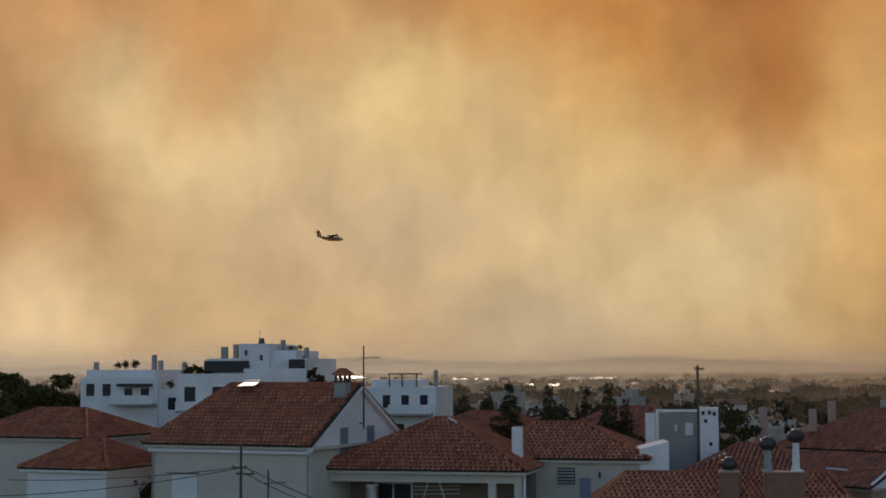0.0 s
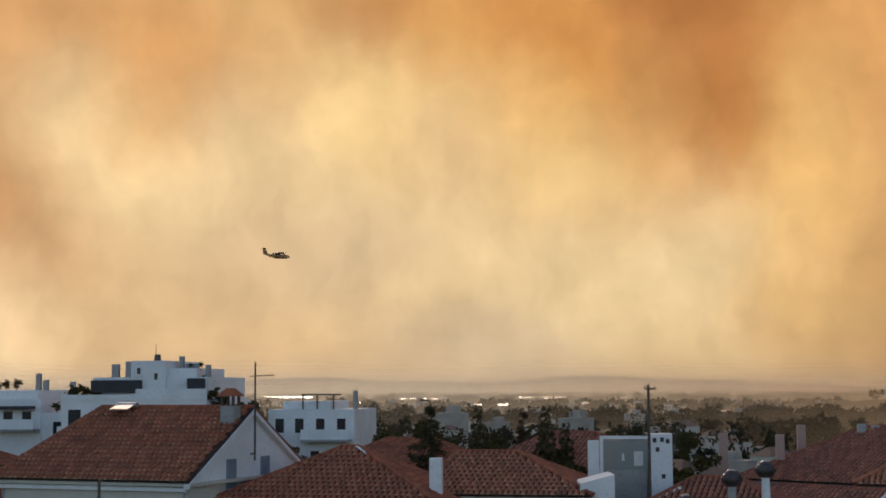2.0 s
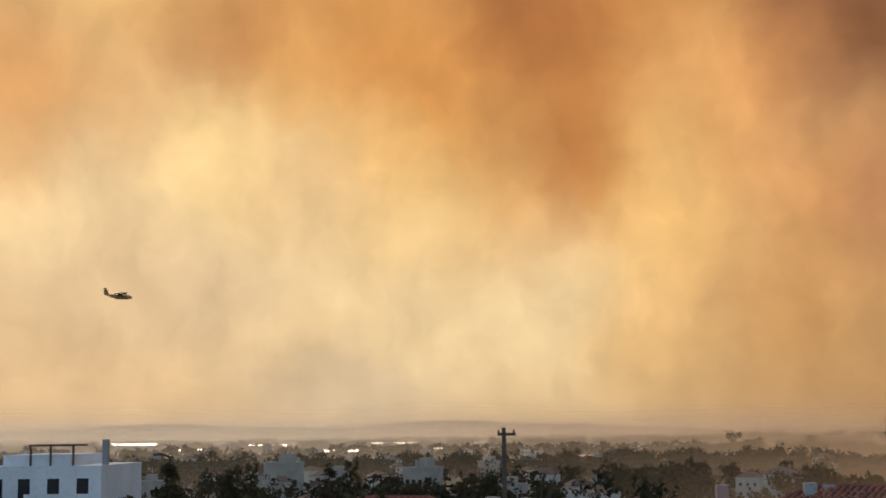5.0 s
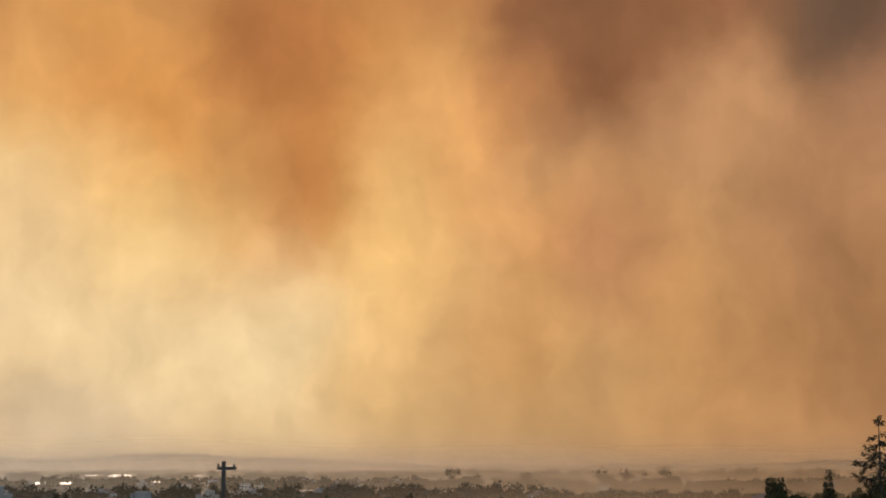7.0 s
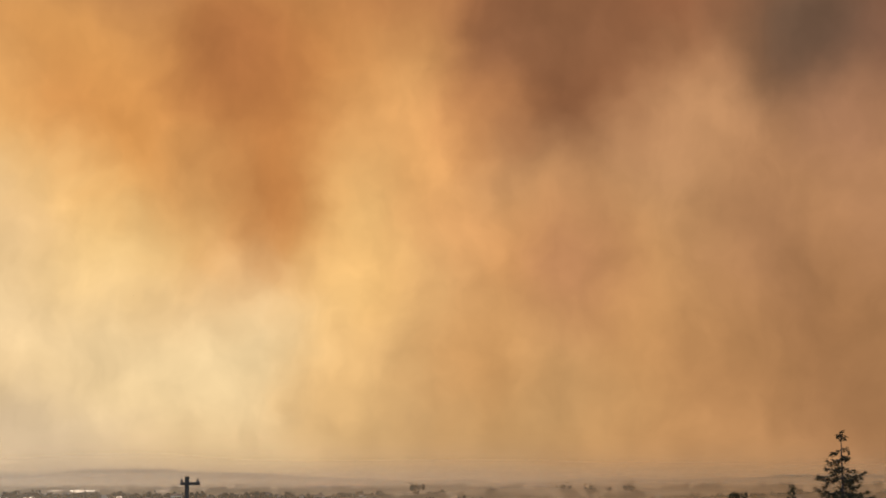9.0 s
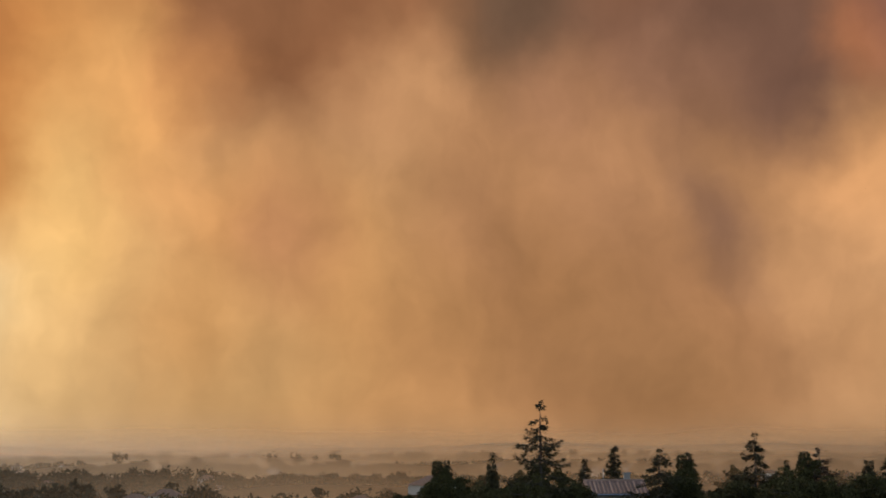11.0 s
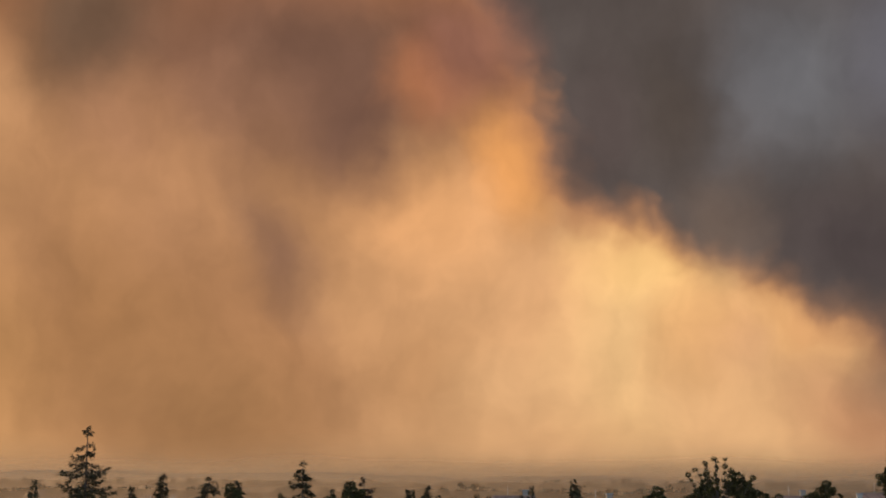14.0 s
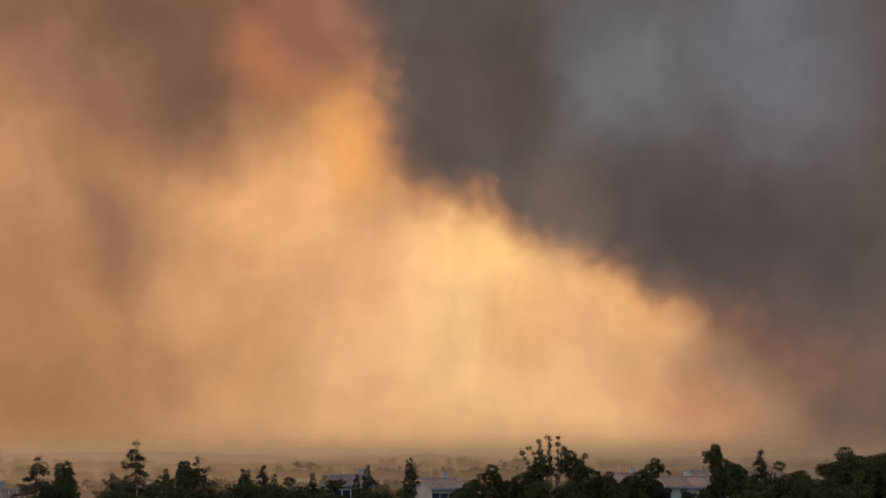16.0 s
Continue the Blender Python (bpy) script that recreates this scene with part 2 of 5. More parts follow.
# ---------------------------------------------------------------- materials
def surface(name, base, second, scale, rough=0.8, bump=0.15, fine=6.0, metal=0.0, wear=None, vary=0.0):
    """A weathered surface: two colours mixed by broad noise, fine grain, relief, and stains of the colour wear."""
    mat = bpy.data.materials.new(name)
    mat.use_nodes = True
    n, l = mat.node_tree.nodes, mat.node_tree.links
    bsdf = n["Principled BSDF"]
    bsdf.inputs["Roughness"].default_value, bsdf.inputs["Metallic"].default_value = rough, metal
    pos = n.new("ShaderNodeTexCoord")
    broad, thin = n.new("ShaderNodeTexNoise"), n.new("ShaderNodeTexNoise")
    for tex, s in ((broad, scale), (thin, scale * fine)):
        l.new(pos.outputs["Object"], tex.inputs["Vector"])
        tex.inputs["Scale"].default_value, tex.inputs["Detail"].default_value = s, 5.0
    mix = n.new("ShaderNodeMix")
    mix.data_type = "RGBA"
    ramp = n.new("ShaderNodeMapRange")
    ramp.inputs[1].default_value, ramp.inputs[2].default_value = 0.32, 0.68
    l.new(broad.outputs["Fac"], ramp.inputs[0])
    l.new(ramp.outputs[0], mix.inputs[0])
    mix.inputs[6].default_value, mix.inputs[7].default_value = (*base, 1), (*second, 1)
    colour = mix.outputs[2]
    if wear:
        stain = n.new("ShaderNodeMix")
        stain.data_type = "RGBA"
        cut = n.new("ShaderNodeMapRange")
        cut.inputs[1].default_value, cut.inputs[2].default_value, cut.inputs[4].default_value = 0.54, 0.7, 0.7
        l.new(thin.outputs["Fac"], cut.inputs[0])
        l.new(cut.outputs[0], stain.inputs[0])
        l.new(colour, stain.inputs[6])
        stain.inputs[7].default_value = (*wear, 1)
        colour = stain.outputs[2]
    if vary:
        info = n.new("ShaderNodeObjectInfo")
        geo = n.new("ShaderNodeNewGeometry")
        add = n.new("ShaderNodeMath")
        add.operation = "ADD"
        l.new(info.outputs["Random"], add.inputs[0])
        l.new(geo.outputs["Random Per Island"], add.inputs[1])
        wrap = n.new("ShaderNodeMath")
        wrap.operation = "FRACT"
        l.new(add.outputs[0], wrap.inputs[0])
        span = n.new("ShaderNodeMapRange")
        span.inputs[3].default_value, span.inputs[4].default_value = 1 - vary, 1 + vary
        l.new(wrap.outputs[0], span.inputs[0])
        hsv = n.new("ShaderNodeHueSaturation")
        l.new(span.outputs[0], hsv.inputs["Value"])
        l.new(colour, hsv.inputs["Color"])
        colour = hsv.outputs[0]
    l.new(colour, bsdf.inputs["Base Color"])
    if bump:
        b = n.new("ShaderNodeBump")
        b.inputs["Strength"].default_value, b.inputs["Distance"].default_value = bump, 0.05
        l.new(thin.outputs["Fac"], b.inputs["Height"])
        l.new(b.outputs[0], bsdf.inputs["Normal"])
    return mat


# Deck colour is darkened to imitate shade in the gaps between tiles.
DECK = surface("tile_gap_shade", (0.06, 0.028, 0.018), (0.04, 0.02, 0.014), 1.0, 0.9, 0.1)
TILE = surface("terracotta", (0.36, 0.10, 0.042), (0.24, 0.065, 0.03), 0.7, 0.85, 0.2, 8, wear=(0.12, 0.06, 0.04), vary=0.25)
WHITE = surface("white_render", (0.78, 0.78, 0.77), (0.68, 0.67, 0.65), 0.5, 0.85, 0.1, 9, wear=(0.60, 0.58, 0.55))
CREAM = surface("cream_render", (0.58, 0.52, 0.43), (0.50, 0.45, 0.38), 0.5, 0.85, 0.1, 9, wear=(0.42, 0.37, 0.30))
GREY = surface("grey_render", (0.32, 0.34, 0.32), (0.25, 0.27, 0.26), 0.5, 0.85, 0.1, 9)
BRICK = surface("brown_brick", (0.28, 0.14, 0.09), (0.22, 0.11, 0.075), 1.5, 0.85, 0.3, 8, wear=(0.14, 0.09, 0.07))
MORTAR = surface("mortar", (0.48, 0.38, 0.29), (0.38, 0.29, 0.22), 2.0)
GLASS = surface("dark_glass", (0.03, 0.035, 0.04), (0.02, 0.02, 0.025), 1.0, 0.12, 0)
METAL = surface("galvanised_metal", (0.45, 0.45, 0.46), (0.35, 0.35, 0.36), 3.0, 0.4, 0.05, 6, 0.9)
DARKMETAL = surface("sooty_metal", (0.10, 0.08, 0.075), (0.06, 0.05, 0.05), 3.0, 0.45, 0.05, 6, 0.6)
WOOD = surface("weathered_wood", (0.12, 0.085, 0.06), (0.08, 0.06, 0.045), 2.0, 0.85, 0.3)
BARK = surface("bark", (0.10, 0.075, 0.055), (0.06, 0.045, 0.035), 2.0, 0.95, 0.4)
NEEDLE = surface("dark_needles", (0.058, 0.046, 0.020), (0.072, 0.058, 0.026), 0.6, 0.8, 0, vary=0.4)
DRYNEEDLE = surface("rusty_needles", (0.09, 0.05, 0.028), (0.06, 0.042, 0.026), 0.6, 0.8, 0, vary=0.4)
LEAF = surface("olive_leaves", (0.092, 0.076, 0.022), (0.058, 0.050, 0.017), 0.4, 0.7, 0, vary=0.45)
EARTH = surface("dry_ground", (0.06, 0.052, 0.032), (0.042, 0.042, 0.024), 0.02, 0.95, 0.3, 12, wear=(0.085, 0.07, 0.048))
PINK = surface("faded_pink_render", (0.42, 0.27, 0.22), (0.36, 0.24, 0.20), 0.6, 0.9, 0.15, 8)
CONCRETE = surface("concrete", (0.36, 0.35, 0.33), (0.28, 0.27, 0.26), 0.8, 0.9, 0.2, 8, wear=(0.22, 0.21, 0.2))
SHUTTER = surface("grey_blue_shutter", (0.22, 0.25, 0.30), (0.17, 0.20, 0.25), 1.0, 0.6, 0.1)
AWNING = surface("dark_awning", (0.035, 0.035, 0.038), (0.05, 0.045, 0.045), 1.0, 0.8, 0.1)
PANEL = surface("pale_sheet_metal", (0.78, 0.77, 0.75), (0.68, 0.67, 0.66), 0.8, 0.3, 0, 6.0, 0.85)
# Near-black colour imitating the shade inside openings.
SHADE = surface("opening_shade", (0.06, 0.055, 0.05), (0.045, 0.04, 0.038), 1.0, 0.9, 0.1)
PLANE_PAINT = surface("yellow_and_red_paint", (0.62, 0.36, 0.10), (0.45, 0.18, 0.08), 0.25, 0.5, 0)
HILL = surface("scrub_hillside", (0.09, 0.085, 0.055), (0.06, 0.065, 0.04), 0.01, 0.95, 0, wear=(0.13, 0.11, 0.08))
RUSTTILE = surface("dark_red_tiles", (0.30, 0.09, 0.048), (0.22, 0.068, 0.04), 0.7, 0.85, 0.2, 8, wear=(0.12, 0.06, 0.045), vary=0.25)


def veil_material(name, strength, strength_east, top, d):
    """Smoke haze imitated on a thin sheet: light comes through it; densest near the ground and gone at the height top.
    """
    mat = bpy.data.materials.new(name)
    mat.use_nodes = True
    n, l = mat.node_tree.nodes, mat.node_tree.links
    n.clear()
    pos = n.new("ShaderNodeTexCoord")
    cut = n.new("ShaderNodeSeparateXYZ")
    l.new(pos.outputs["Object"], cut.inputs[0])
    wisps = n.new("ShaderNodeTexNoise")
    wisps.inputs["Scale"].default_value, wisps.inputs["Detail"].default_value = 0.3 / top, 1.0
    l.new(pos.outputs["Object"], wisps.inputs["Vector"])
    lift = n.new("ShaderNodeMath")
    lift.operation = "MULTIPLY_ADD"
    l.new(wisps.outputs["Fac"], lift.inputs[0])
    lift.inputs[1].default_value = top * 0.35
    l.new(cut.outputs[2], lift.inputs[2])
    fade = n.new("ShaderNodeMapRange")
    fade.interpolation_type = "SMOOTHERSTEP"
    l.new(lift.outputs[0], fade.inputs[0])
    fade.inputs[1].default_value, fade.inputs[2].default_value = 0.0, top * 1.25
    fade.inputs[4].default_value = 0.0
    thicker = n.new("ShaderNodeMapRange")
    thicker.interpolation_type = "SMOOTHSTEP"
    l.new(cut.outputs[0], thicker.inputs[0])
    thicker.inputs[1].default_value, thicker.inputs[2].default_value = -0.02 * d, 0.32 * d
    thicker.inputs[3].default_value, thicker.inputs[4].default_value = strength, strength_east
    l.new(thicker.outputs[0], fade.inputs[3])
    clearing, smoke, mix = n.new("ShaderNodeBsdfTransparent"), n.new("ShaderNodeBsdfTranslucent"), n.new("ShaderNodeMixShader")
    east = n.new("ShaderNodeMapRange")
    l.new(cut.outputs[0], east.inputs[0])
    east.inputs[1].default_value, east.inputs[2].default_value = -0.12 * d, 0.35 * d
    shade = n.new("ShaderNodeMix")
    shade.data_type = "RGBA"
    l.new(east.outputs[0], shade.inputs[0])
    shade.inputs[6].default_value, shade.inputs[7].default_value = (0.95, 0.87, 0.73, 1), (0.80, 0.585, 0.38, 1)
    l.new(shade.outputs[2], smoke.inputs[0])
    l.new(fade.outputs[0], mix.inputs[0])
    l.new(clearing.outputs[0], mix.inputs[1])
    l.new(smoke.outputs[0], mix.inputs[2])
    l.new(mix.outputs[0], n.new("ShaderNodeOutputMaterial").inputs[0])
    return mat
# Dark brown stands in for the shade under the porch and terrace roofs.
SHADED_WALL = surface("shaded_wall_render", (0.20, 0.15, 0.115), (0.16, 0.12, 0.095), 0.6, 0.9, 0.15, 8)
DULL = surface("dull_render", (0.42, 0.36, 0.29), (0.32, 0.275, 0.23), 0.4, 0.9, 0.1, 8, wear=(0.34, 0.31, 0.28))
# Pale tile fronts: mortar colour that also imitates the light they catch.
TILE_END = surface("mortar_and_lit_tile_end", (0.46, 0.30, 0.21), (0.34, 0.19, 0.12), 2.0, 0.9, 0.1, 6, vary=0.4)
WOODS = surface("distant_foliage", (0.040, 0.036, 0.018), (0.028, 0.027, 0.014), 0.05, 0.9, 0, vary=0.3)
DUSTTILE = surface("dusty_tiles", (0.20, 0.115, 0.075), (0.15, 0.085, 0.058), 0.7, 0.9, 0.2, 8, wear=(0.11, 0.08, 0.06), vary=0.3)
for leafy in (LEAF, NEEDLE, DRYNEEDLE, WOODS):
    leafy.node_tree.nodes["Principled BSDF"].inputs["Specular IOR Level"].default_value = 0.12
PALETILE = surface("pale_dusty_tiles", (0.42, 0.25, 0.17), (0.32, 0.19, 0.13), 0.8, 0.9, 0.2, 8, wear=(0.19, 0.15, 0.12), vary=0.3)


# ---------------------------------------------------------------- builders
def part(name, bm, material, parent=None, label=""):
    """One mesh object out of bm, under a thing or a part."""
    me = bpy.data.meshes.new(name)
    bm.to_mesh(me)
    bm.free()
    me.materials.append(material)
    ob = new(name, me)
    if parent:
        ob.parent = parent
    return tagged(ob, label)


def thing(name, m, label, category, group=""):
    ob = new(name)
    ob.matrix_basis = m
    ob.empty_display_size = 0.3
    return tagged(ob, label, category, group)


def box(bm, x0, y0, z0, x1, y1, z1, bevel=0.0):
    r = bmesh.ops.create_cube(bm, size=1.0)
    for v in r["verts"]:
        v.co = Vector((x0 + (v.co.x + 0.5) * (x1 - x0), y0 + (v.co.y + 0.5) * (y1 - y0), z0 + (v.co.z + 0.5) * (z1 - z0)))
    if bevel:
        edges = list({e for v in r["verts"] for e in v.link_edges})
        bmesh.ops.bevel(bm, geom=edges, offset=bevel, segments=1, affect="EDGES")
    return bm


def one_box(*a):
    return box(bmesh.new(), *a)


def tube(bm, p, q, r0, r1=None, n=8, cap=True):
    """A tapered tube from p to q."""
    p, q = Vector(p), Vector(q)
    r1 = r0 if r1 is None else r1
    turn = (q - p).to_track_quat("Z", "Y")
    rings = []
    for c, r in ((p, r0), (q, r1)):
        rings.append([bm.verts.new(c + turn @ Vector((r * math.cos(k * math.tau / n), r * math.sin(k * math.tau / n), 0))) for k in range(n)])
    for k in range(n):
        bm.faces.new((rings[0][k], rings[0][(k + 1) % n], rings[1][(k + 1) % n], rings[1][k]))
    if cap:
        bm.faces.new(rings[0][::-1])
        bm.faces.new(rings[1])
    return bm


def one_tube(*a, **k):
    return tube(bmesh.new(), *a, **k)


def prism(points, depth):
    """A slab under a planar polygon, depth metres along its downward normal."""
    bm = bmesh.new()
    top = [bm.verts.new(p) for p in points]
    f = bm.faces.new(top)
    f.normal_update()
    n = f.normal * (1 if f.normal.z > 0 else -1)
    low = [bm.verts.new(Vector(p) - n * depth) for p in points]
    bm.faces.new(low[::-1])
    for i in range(len(points)):
        j = (i + 1) % len(points)
        bm.faces.new((top[i], low[i], low[j], top[j]))
    bmesh.ops.recalc_face_normals(bm, faces=bm.faces)
    return bm


TILE_W, TILE_L = 0.30, 0.42


def barrel(steps=5):
    """Vertices and faces of one barrel tile, its lower end at the origin, running up along +y."""
    vs, fs = [], []
    for y, r, lift in ((-0.03, 0.132, 0.035), (TILE_L + 0.03, 0.108, 0.0)):
        for k in range(steps):
            a = math.pi * k / (steps - 1)
            vs.append((-r * math.cos(a), y, lift + 0.115 * math.sin(a)))
    for k in range(steps - 1):
        fs.append((k, k + 1, steps + k + 1, steps + k))
    fs.append(tuple(range(steps - 1, -1, -1)))
    return vs, fs


BARREL_V, BARREL_F = barrel()
barrel_mesh = bpy.data.meshes.new("roof_tile")
barrel_mesh.from_pydata(BARREL_V, [], BARREL_F)
barrel_mesh.materials.append(TILE)
barrel_mesh.materials.append(TILE_END)
barrel_mesh.polygons[len(BARREL_F) - 1].material_index = 1
LATE_TILES = []
ROOFING = TILE


def slope(roof, e0, e1, r1, r0, singles=0):
    """A tiled slope: eave left and right, ridge right and left, seen from outside. The first courses may be single pieces."""
    e0, e1, r1, r0 = (Vector(p) for p in (e0, e1, r1, r0))
    poly = [e0, e1, r1] + ([r0] if (r1 - r0).length > 0.05 else [])
    part("roof_deck", prism(poly, 0.12), DECK, roof, "roof deck coloured dark as shade between tiles")
    across = (e1 - e0).normalized()
    up = ((r0 + r1) / 2 - (e0 + e1) / 2)
    up = (up - across * up.dot(across))
    length = up.length
    up.normalize()
    normal = across.cross(up)
    base = Matrix((across, up, normal)).transposed()
    a0, a1, b1, b0 = (0.0, (e1 - e0).dot(across), (r1 - e0).dot(across), (r0 - e0).dot(across))
    verts, faces, rows = [], [], int(length / TILE_L)
    for j in range(rows):
        t = (j + 0.3) / rows
        lo, hi = a0 + (b0 - a0) * t, a1 + (b1 - a1) * t
        for i in range(int((hi - lo) / TILE_W)):
            u = lo + (i + 0.5) * TILE_W + random.uniform(-0.012, 0.012)
            place = e0 + across * u + up * (j * length / rows - 0.05) + normal * (0.012 + random.uniform(0, 0.012))
            if singles > 0:
                singles -= 1
                LATE_TILES.append((roof, Matrix.Translation(place) @ base.to_4x4() @ pose(0, 0, 0, 0, 0, random.uniform(-2, 2))))
                continue
            k = len(verts)
            verts += [place + base @ Vector(v) for v in BARREL_V]
            faces += [tuple(k + q for q in f) for f in BARREL_F]
    if verts:
        me = bpy.data.meshes.new("tile_field")
        me.from_pydata(verts, [], faces)
        me.materials.append(ROOFING)
        me.materials.append(TILE_END)
        me.polygons.foreach_set("material_index", [int(k % len(BARREL_F) == len(BARREL_F) - 1) for k in range(len(faces))])
        ob = new("tile_field", me)
        ob.parent = roof
        tagged(ob, "weathered terracotta barrel tiles", kind="stuff")


def ridge_caps(roof, p, q):
    """Half-round cap tiles along a ridge or hip."""
    p, q = Vector(p), Vector(q)
    n = max(1, int((q - p).length / 0.4))
    for k in range(n):
        a, b = p.lerp(q, k / n), p.lerp(q, (k + 1.12) / n)
        part("ridge_tile", one_tube(a + Vector((0, 0, 0.03)), b + Vector((0, 0, 0.05)), 0.13, 0.10, 7), ROOFING, roof)


def window(wall, x, z, w, h, y, shutters=False):
    """A recessed window in a wall that faces -y: frame, pane and sill."""
    frame_bm = bmesh.new()
    for a in ((x - w / 2, y - 0.03, z, x - w / 2 + 0.07, y + 0.05, z + h), (x + w / 2 - 0.07, y - 0.03, z, x + w / 2, y + 0.05, z + h),
              (x - w / 2 + 0.07, y - 0.03, z + h - 0.07, x + w / 2 - 0.07, y + 0.05, z + h), (x - w / 2 + 0.07, y - 0.03, z, x + w / 2 - 0.07, y + 0.05, z + 0.07)):
        box(frame_bm, *a)
    win = part("window", frame_bm, WHITE, wall, "white window frame")
    part("pane", one_box(x - w / 2 + 0.07, y - 0.008, z + 0.07, x + w / 2 - 0.07, y + 0.02, z + h - 0.07), GLASS, win, "dark window pane")
    part("sill", one_box(x - w / 2 - 0.08, y - 0.12, z - 0.07, x + w / 2 + 0.08, y + 0.02, z - 0.004), WHITE, win, "white stone sill")
    return win


# ---------------------------------------------------------------- ground
bm = bmesh.new()
bmesh.ops.create_grid(bm, x_segments=60, y_segments=60, size=4600)
ground = part("ground", bm, EARTH)
tagged(ground, "dry ground of the plain reaching the horizon", "ground", kind="structure")


# ---------------------------------------------------------------- houses
def pitched_house(name, m, w, d, eave, ridge, left, right, walls, label, over=0.35, singles=0, group="tiled houses", porch=0.0, tiles=None, inner=None):
    """A house with its front along +x at y = 0, from x = 0 to w. left, right: inset of the ridge at each end (0 is a gable)."""
    h = thing(name, m, label, "house", group)
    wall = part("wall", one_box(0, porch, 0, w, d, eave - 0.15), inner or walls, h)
    roof = part("roof", one_box(-over, -over, eave - 0.15, w + over, d + over, eave), walls, h, "rendered eave band")
    o = over + 0.1
    lx, rx = (-0.25 if left == 0 else left), (w + 0.25 if right == 0 else w - right)
    global ROOFING
    ROOFING = tiles or TILE
    lo, hi = (-0.25 if left == 0 else -o), (w + 0.25 if right == 0 else w + o)
    ez = eave + 0.13
    slope(roof, (lo, -o, ez), (hi, -o, ez), (rx, d / 2, ridge), (lx, d / 2, ridge), singles)
    slope(roof, (hi, d + o, ez), (lo, d + o, ez), (lx, d / 2, ridge), (rx, d / 2, ridge))
    for inset, a, b, at, x in ((left, (lo, d + o, ez), (lo, -o, ez), lx, 0.0), (right, (hi, -o, ez), (hi, d + o, ez), rx, w)):
        if inset:
            slope(roof, a, b, (at, d / 2, ridge), (at, d / 2, ridge))
            ridge_caps(roof, a, (at, d / 2, ridge))
            ridge_caps(roof, b, (at, d / 2, ridge))
        else:
            g = bmesh.new()
            x0, x1 = (x, x + 0.2) if x == 0.0 else (x - 0.2, x)
            tri = [(-0.0, eave - 0.15), (d, eave - 0.15), (d, eave), (d / 2, ridge - 0.14), (0.0, eave)]
            fa, fb = [g.verts.new((x0, y, z)) for y, z in tri], [g.verts.new((x1, y, z)) for y, z in tri]
            g.faces.new(fa), g.faces.new(fb[::-1])
            for i in range(5):
                g.faces.new((fa[i], fb[i], fb[(i + 1) % 5], fa[(i + 1) % 5]))
            bmesh.ops.recalc_face_normals(g, faces=g.faces)
            part("gable", g, WHITE, h, "white rendered gable")
    ridge_caps(roof, (lx, d / 2, ridge), (rx, d / 2, ridge))
    return h, wall, roof


def chimney(m, w, d, h, walls, label, hood=True):
    """A rendered chimney with a small tiled hood on stub posts."""
    c = thing("chimney", m, label, "chimney", "chimneys")
    part("shaft", one_box(-w / 2, -d / 2, 0, w / 2, d / 2, h, 0.02), walls, c)
    if hood:
        for x in (-1, 1):
            for y in (-1, 1):
                part("post", one_box(x * w * 0.4 - 0.06, y * d * 0.4 - 0.06, h, x * w * 0.4 + 0.06, y * d * 0.4 + 0.06, h + 0.5), DARKMETAL, c, "thin dark stub post")
        bm = bmesh.new()
        bmesh.ops.create_cone(bm, cap_ends=True, segments=4, radius1=w * 1.0, radius2=w * 0.3, depth=0.42,
                              matrix=pose(0, 0, h + 0.71, 0, 0, 45))
        part("hood", bm, TILE, c, "small terracotta hood")
    return c


# ---------------------------------------------------------------- house with the white gable
house_a, wall_a, roof_a = pitched_house("house", pose(-33.05, 43.0, 0, 0, 0, -14), 11.1, 12.0, 7.4, 11.0, 1.9, 0, CREAM,
                                        "two-storey cream house with terracotta roof and white gable", singles=300)
for y0, y1, z0, z1 in ((-0.45, 6.0, 7.36, 10.9), (12.45, 6.0, 7.36, 10.9)):
    bm = bmesh.new()
    rim = [bm.verts.new((x, y, z)) for y, z in ((y0, z0), (y1, z1)) for x in (11.08, 11.42)]
    low = [bm.verts.new(v.co - Vector((0, 0, 0.22))) for v in rim]
    for f in ((0, 1, 3, 2), (4, 6, 7, 5), (0, 4, 5, 1), (1, 5, 7, 3), (3, 7, 6, 2), (2, 6, 4, 0)):
        bm.faces.new([(rim + low)[k] for k in f])
    part("verge", bm, WHITE, roof_a, "white rendered verge")
for y in (3.6, 7.2):
    w = part("window", one_box(11.06, y, 6.2, 11.14, y + 1.0, 8.4), SHUTTER, wall_a, "closed grey-blue shutter")
    for k in range(9):
        part("slat", one_box(11.14, y + 0.08, 6.35 + k * 0.22, 11.17, y + 0.92, 6.48 + k * 0.22), SHUTTER, w)
    part("sill", one_box(11.06, y - 0.1, 6.1, 11.22, y + 1.1, 6.196), WHITE, w, "white sill")
panel = part("door", one_box(1.5, -0.05, 2.6, 3.3, -0.004, 5.6), WHITE, wall_a, "pale closed balcony door")
part("awning_arm", one_box(1.3, -0.35, 5.7, 3.6, -0.28, 5.76), DARKMETAL, panel, "thin dark rail")
part("cornice", one_box(-0.2, -0.2, 6.98, 11.05, -0.004, 7.2, 0.02), WHITE, wall_a, "pale cornice under the eave")
for x in (0.15, 10.9):
    part("downpipe", one_tube((x, -0.10, 0), (x, -0.10, 7.2), 0.05, 0.05, 8), CONCRETE, wall_a, "grey downpipe")
chimney(pose(-21.54, 45.0, 9.9, 0, 0, -14), 0.8, 0.75, 1.2, CONCRETE, "stone-coloured chimney with a small tiled hood on the ridge")


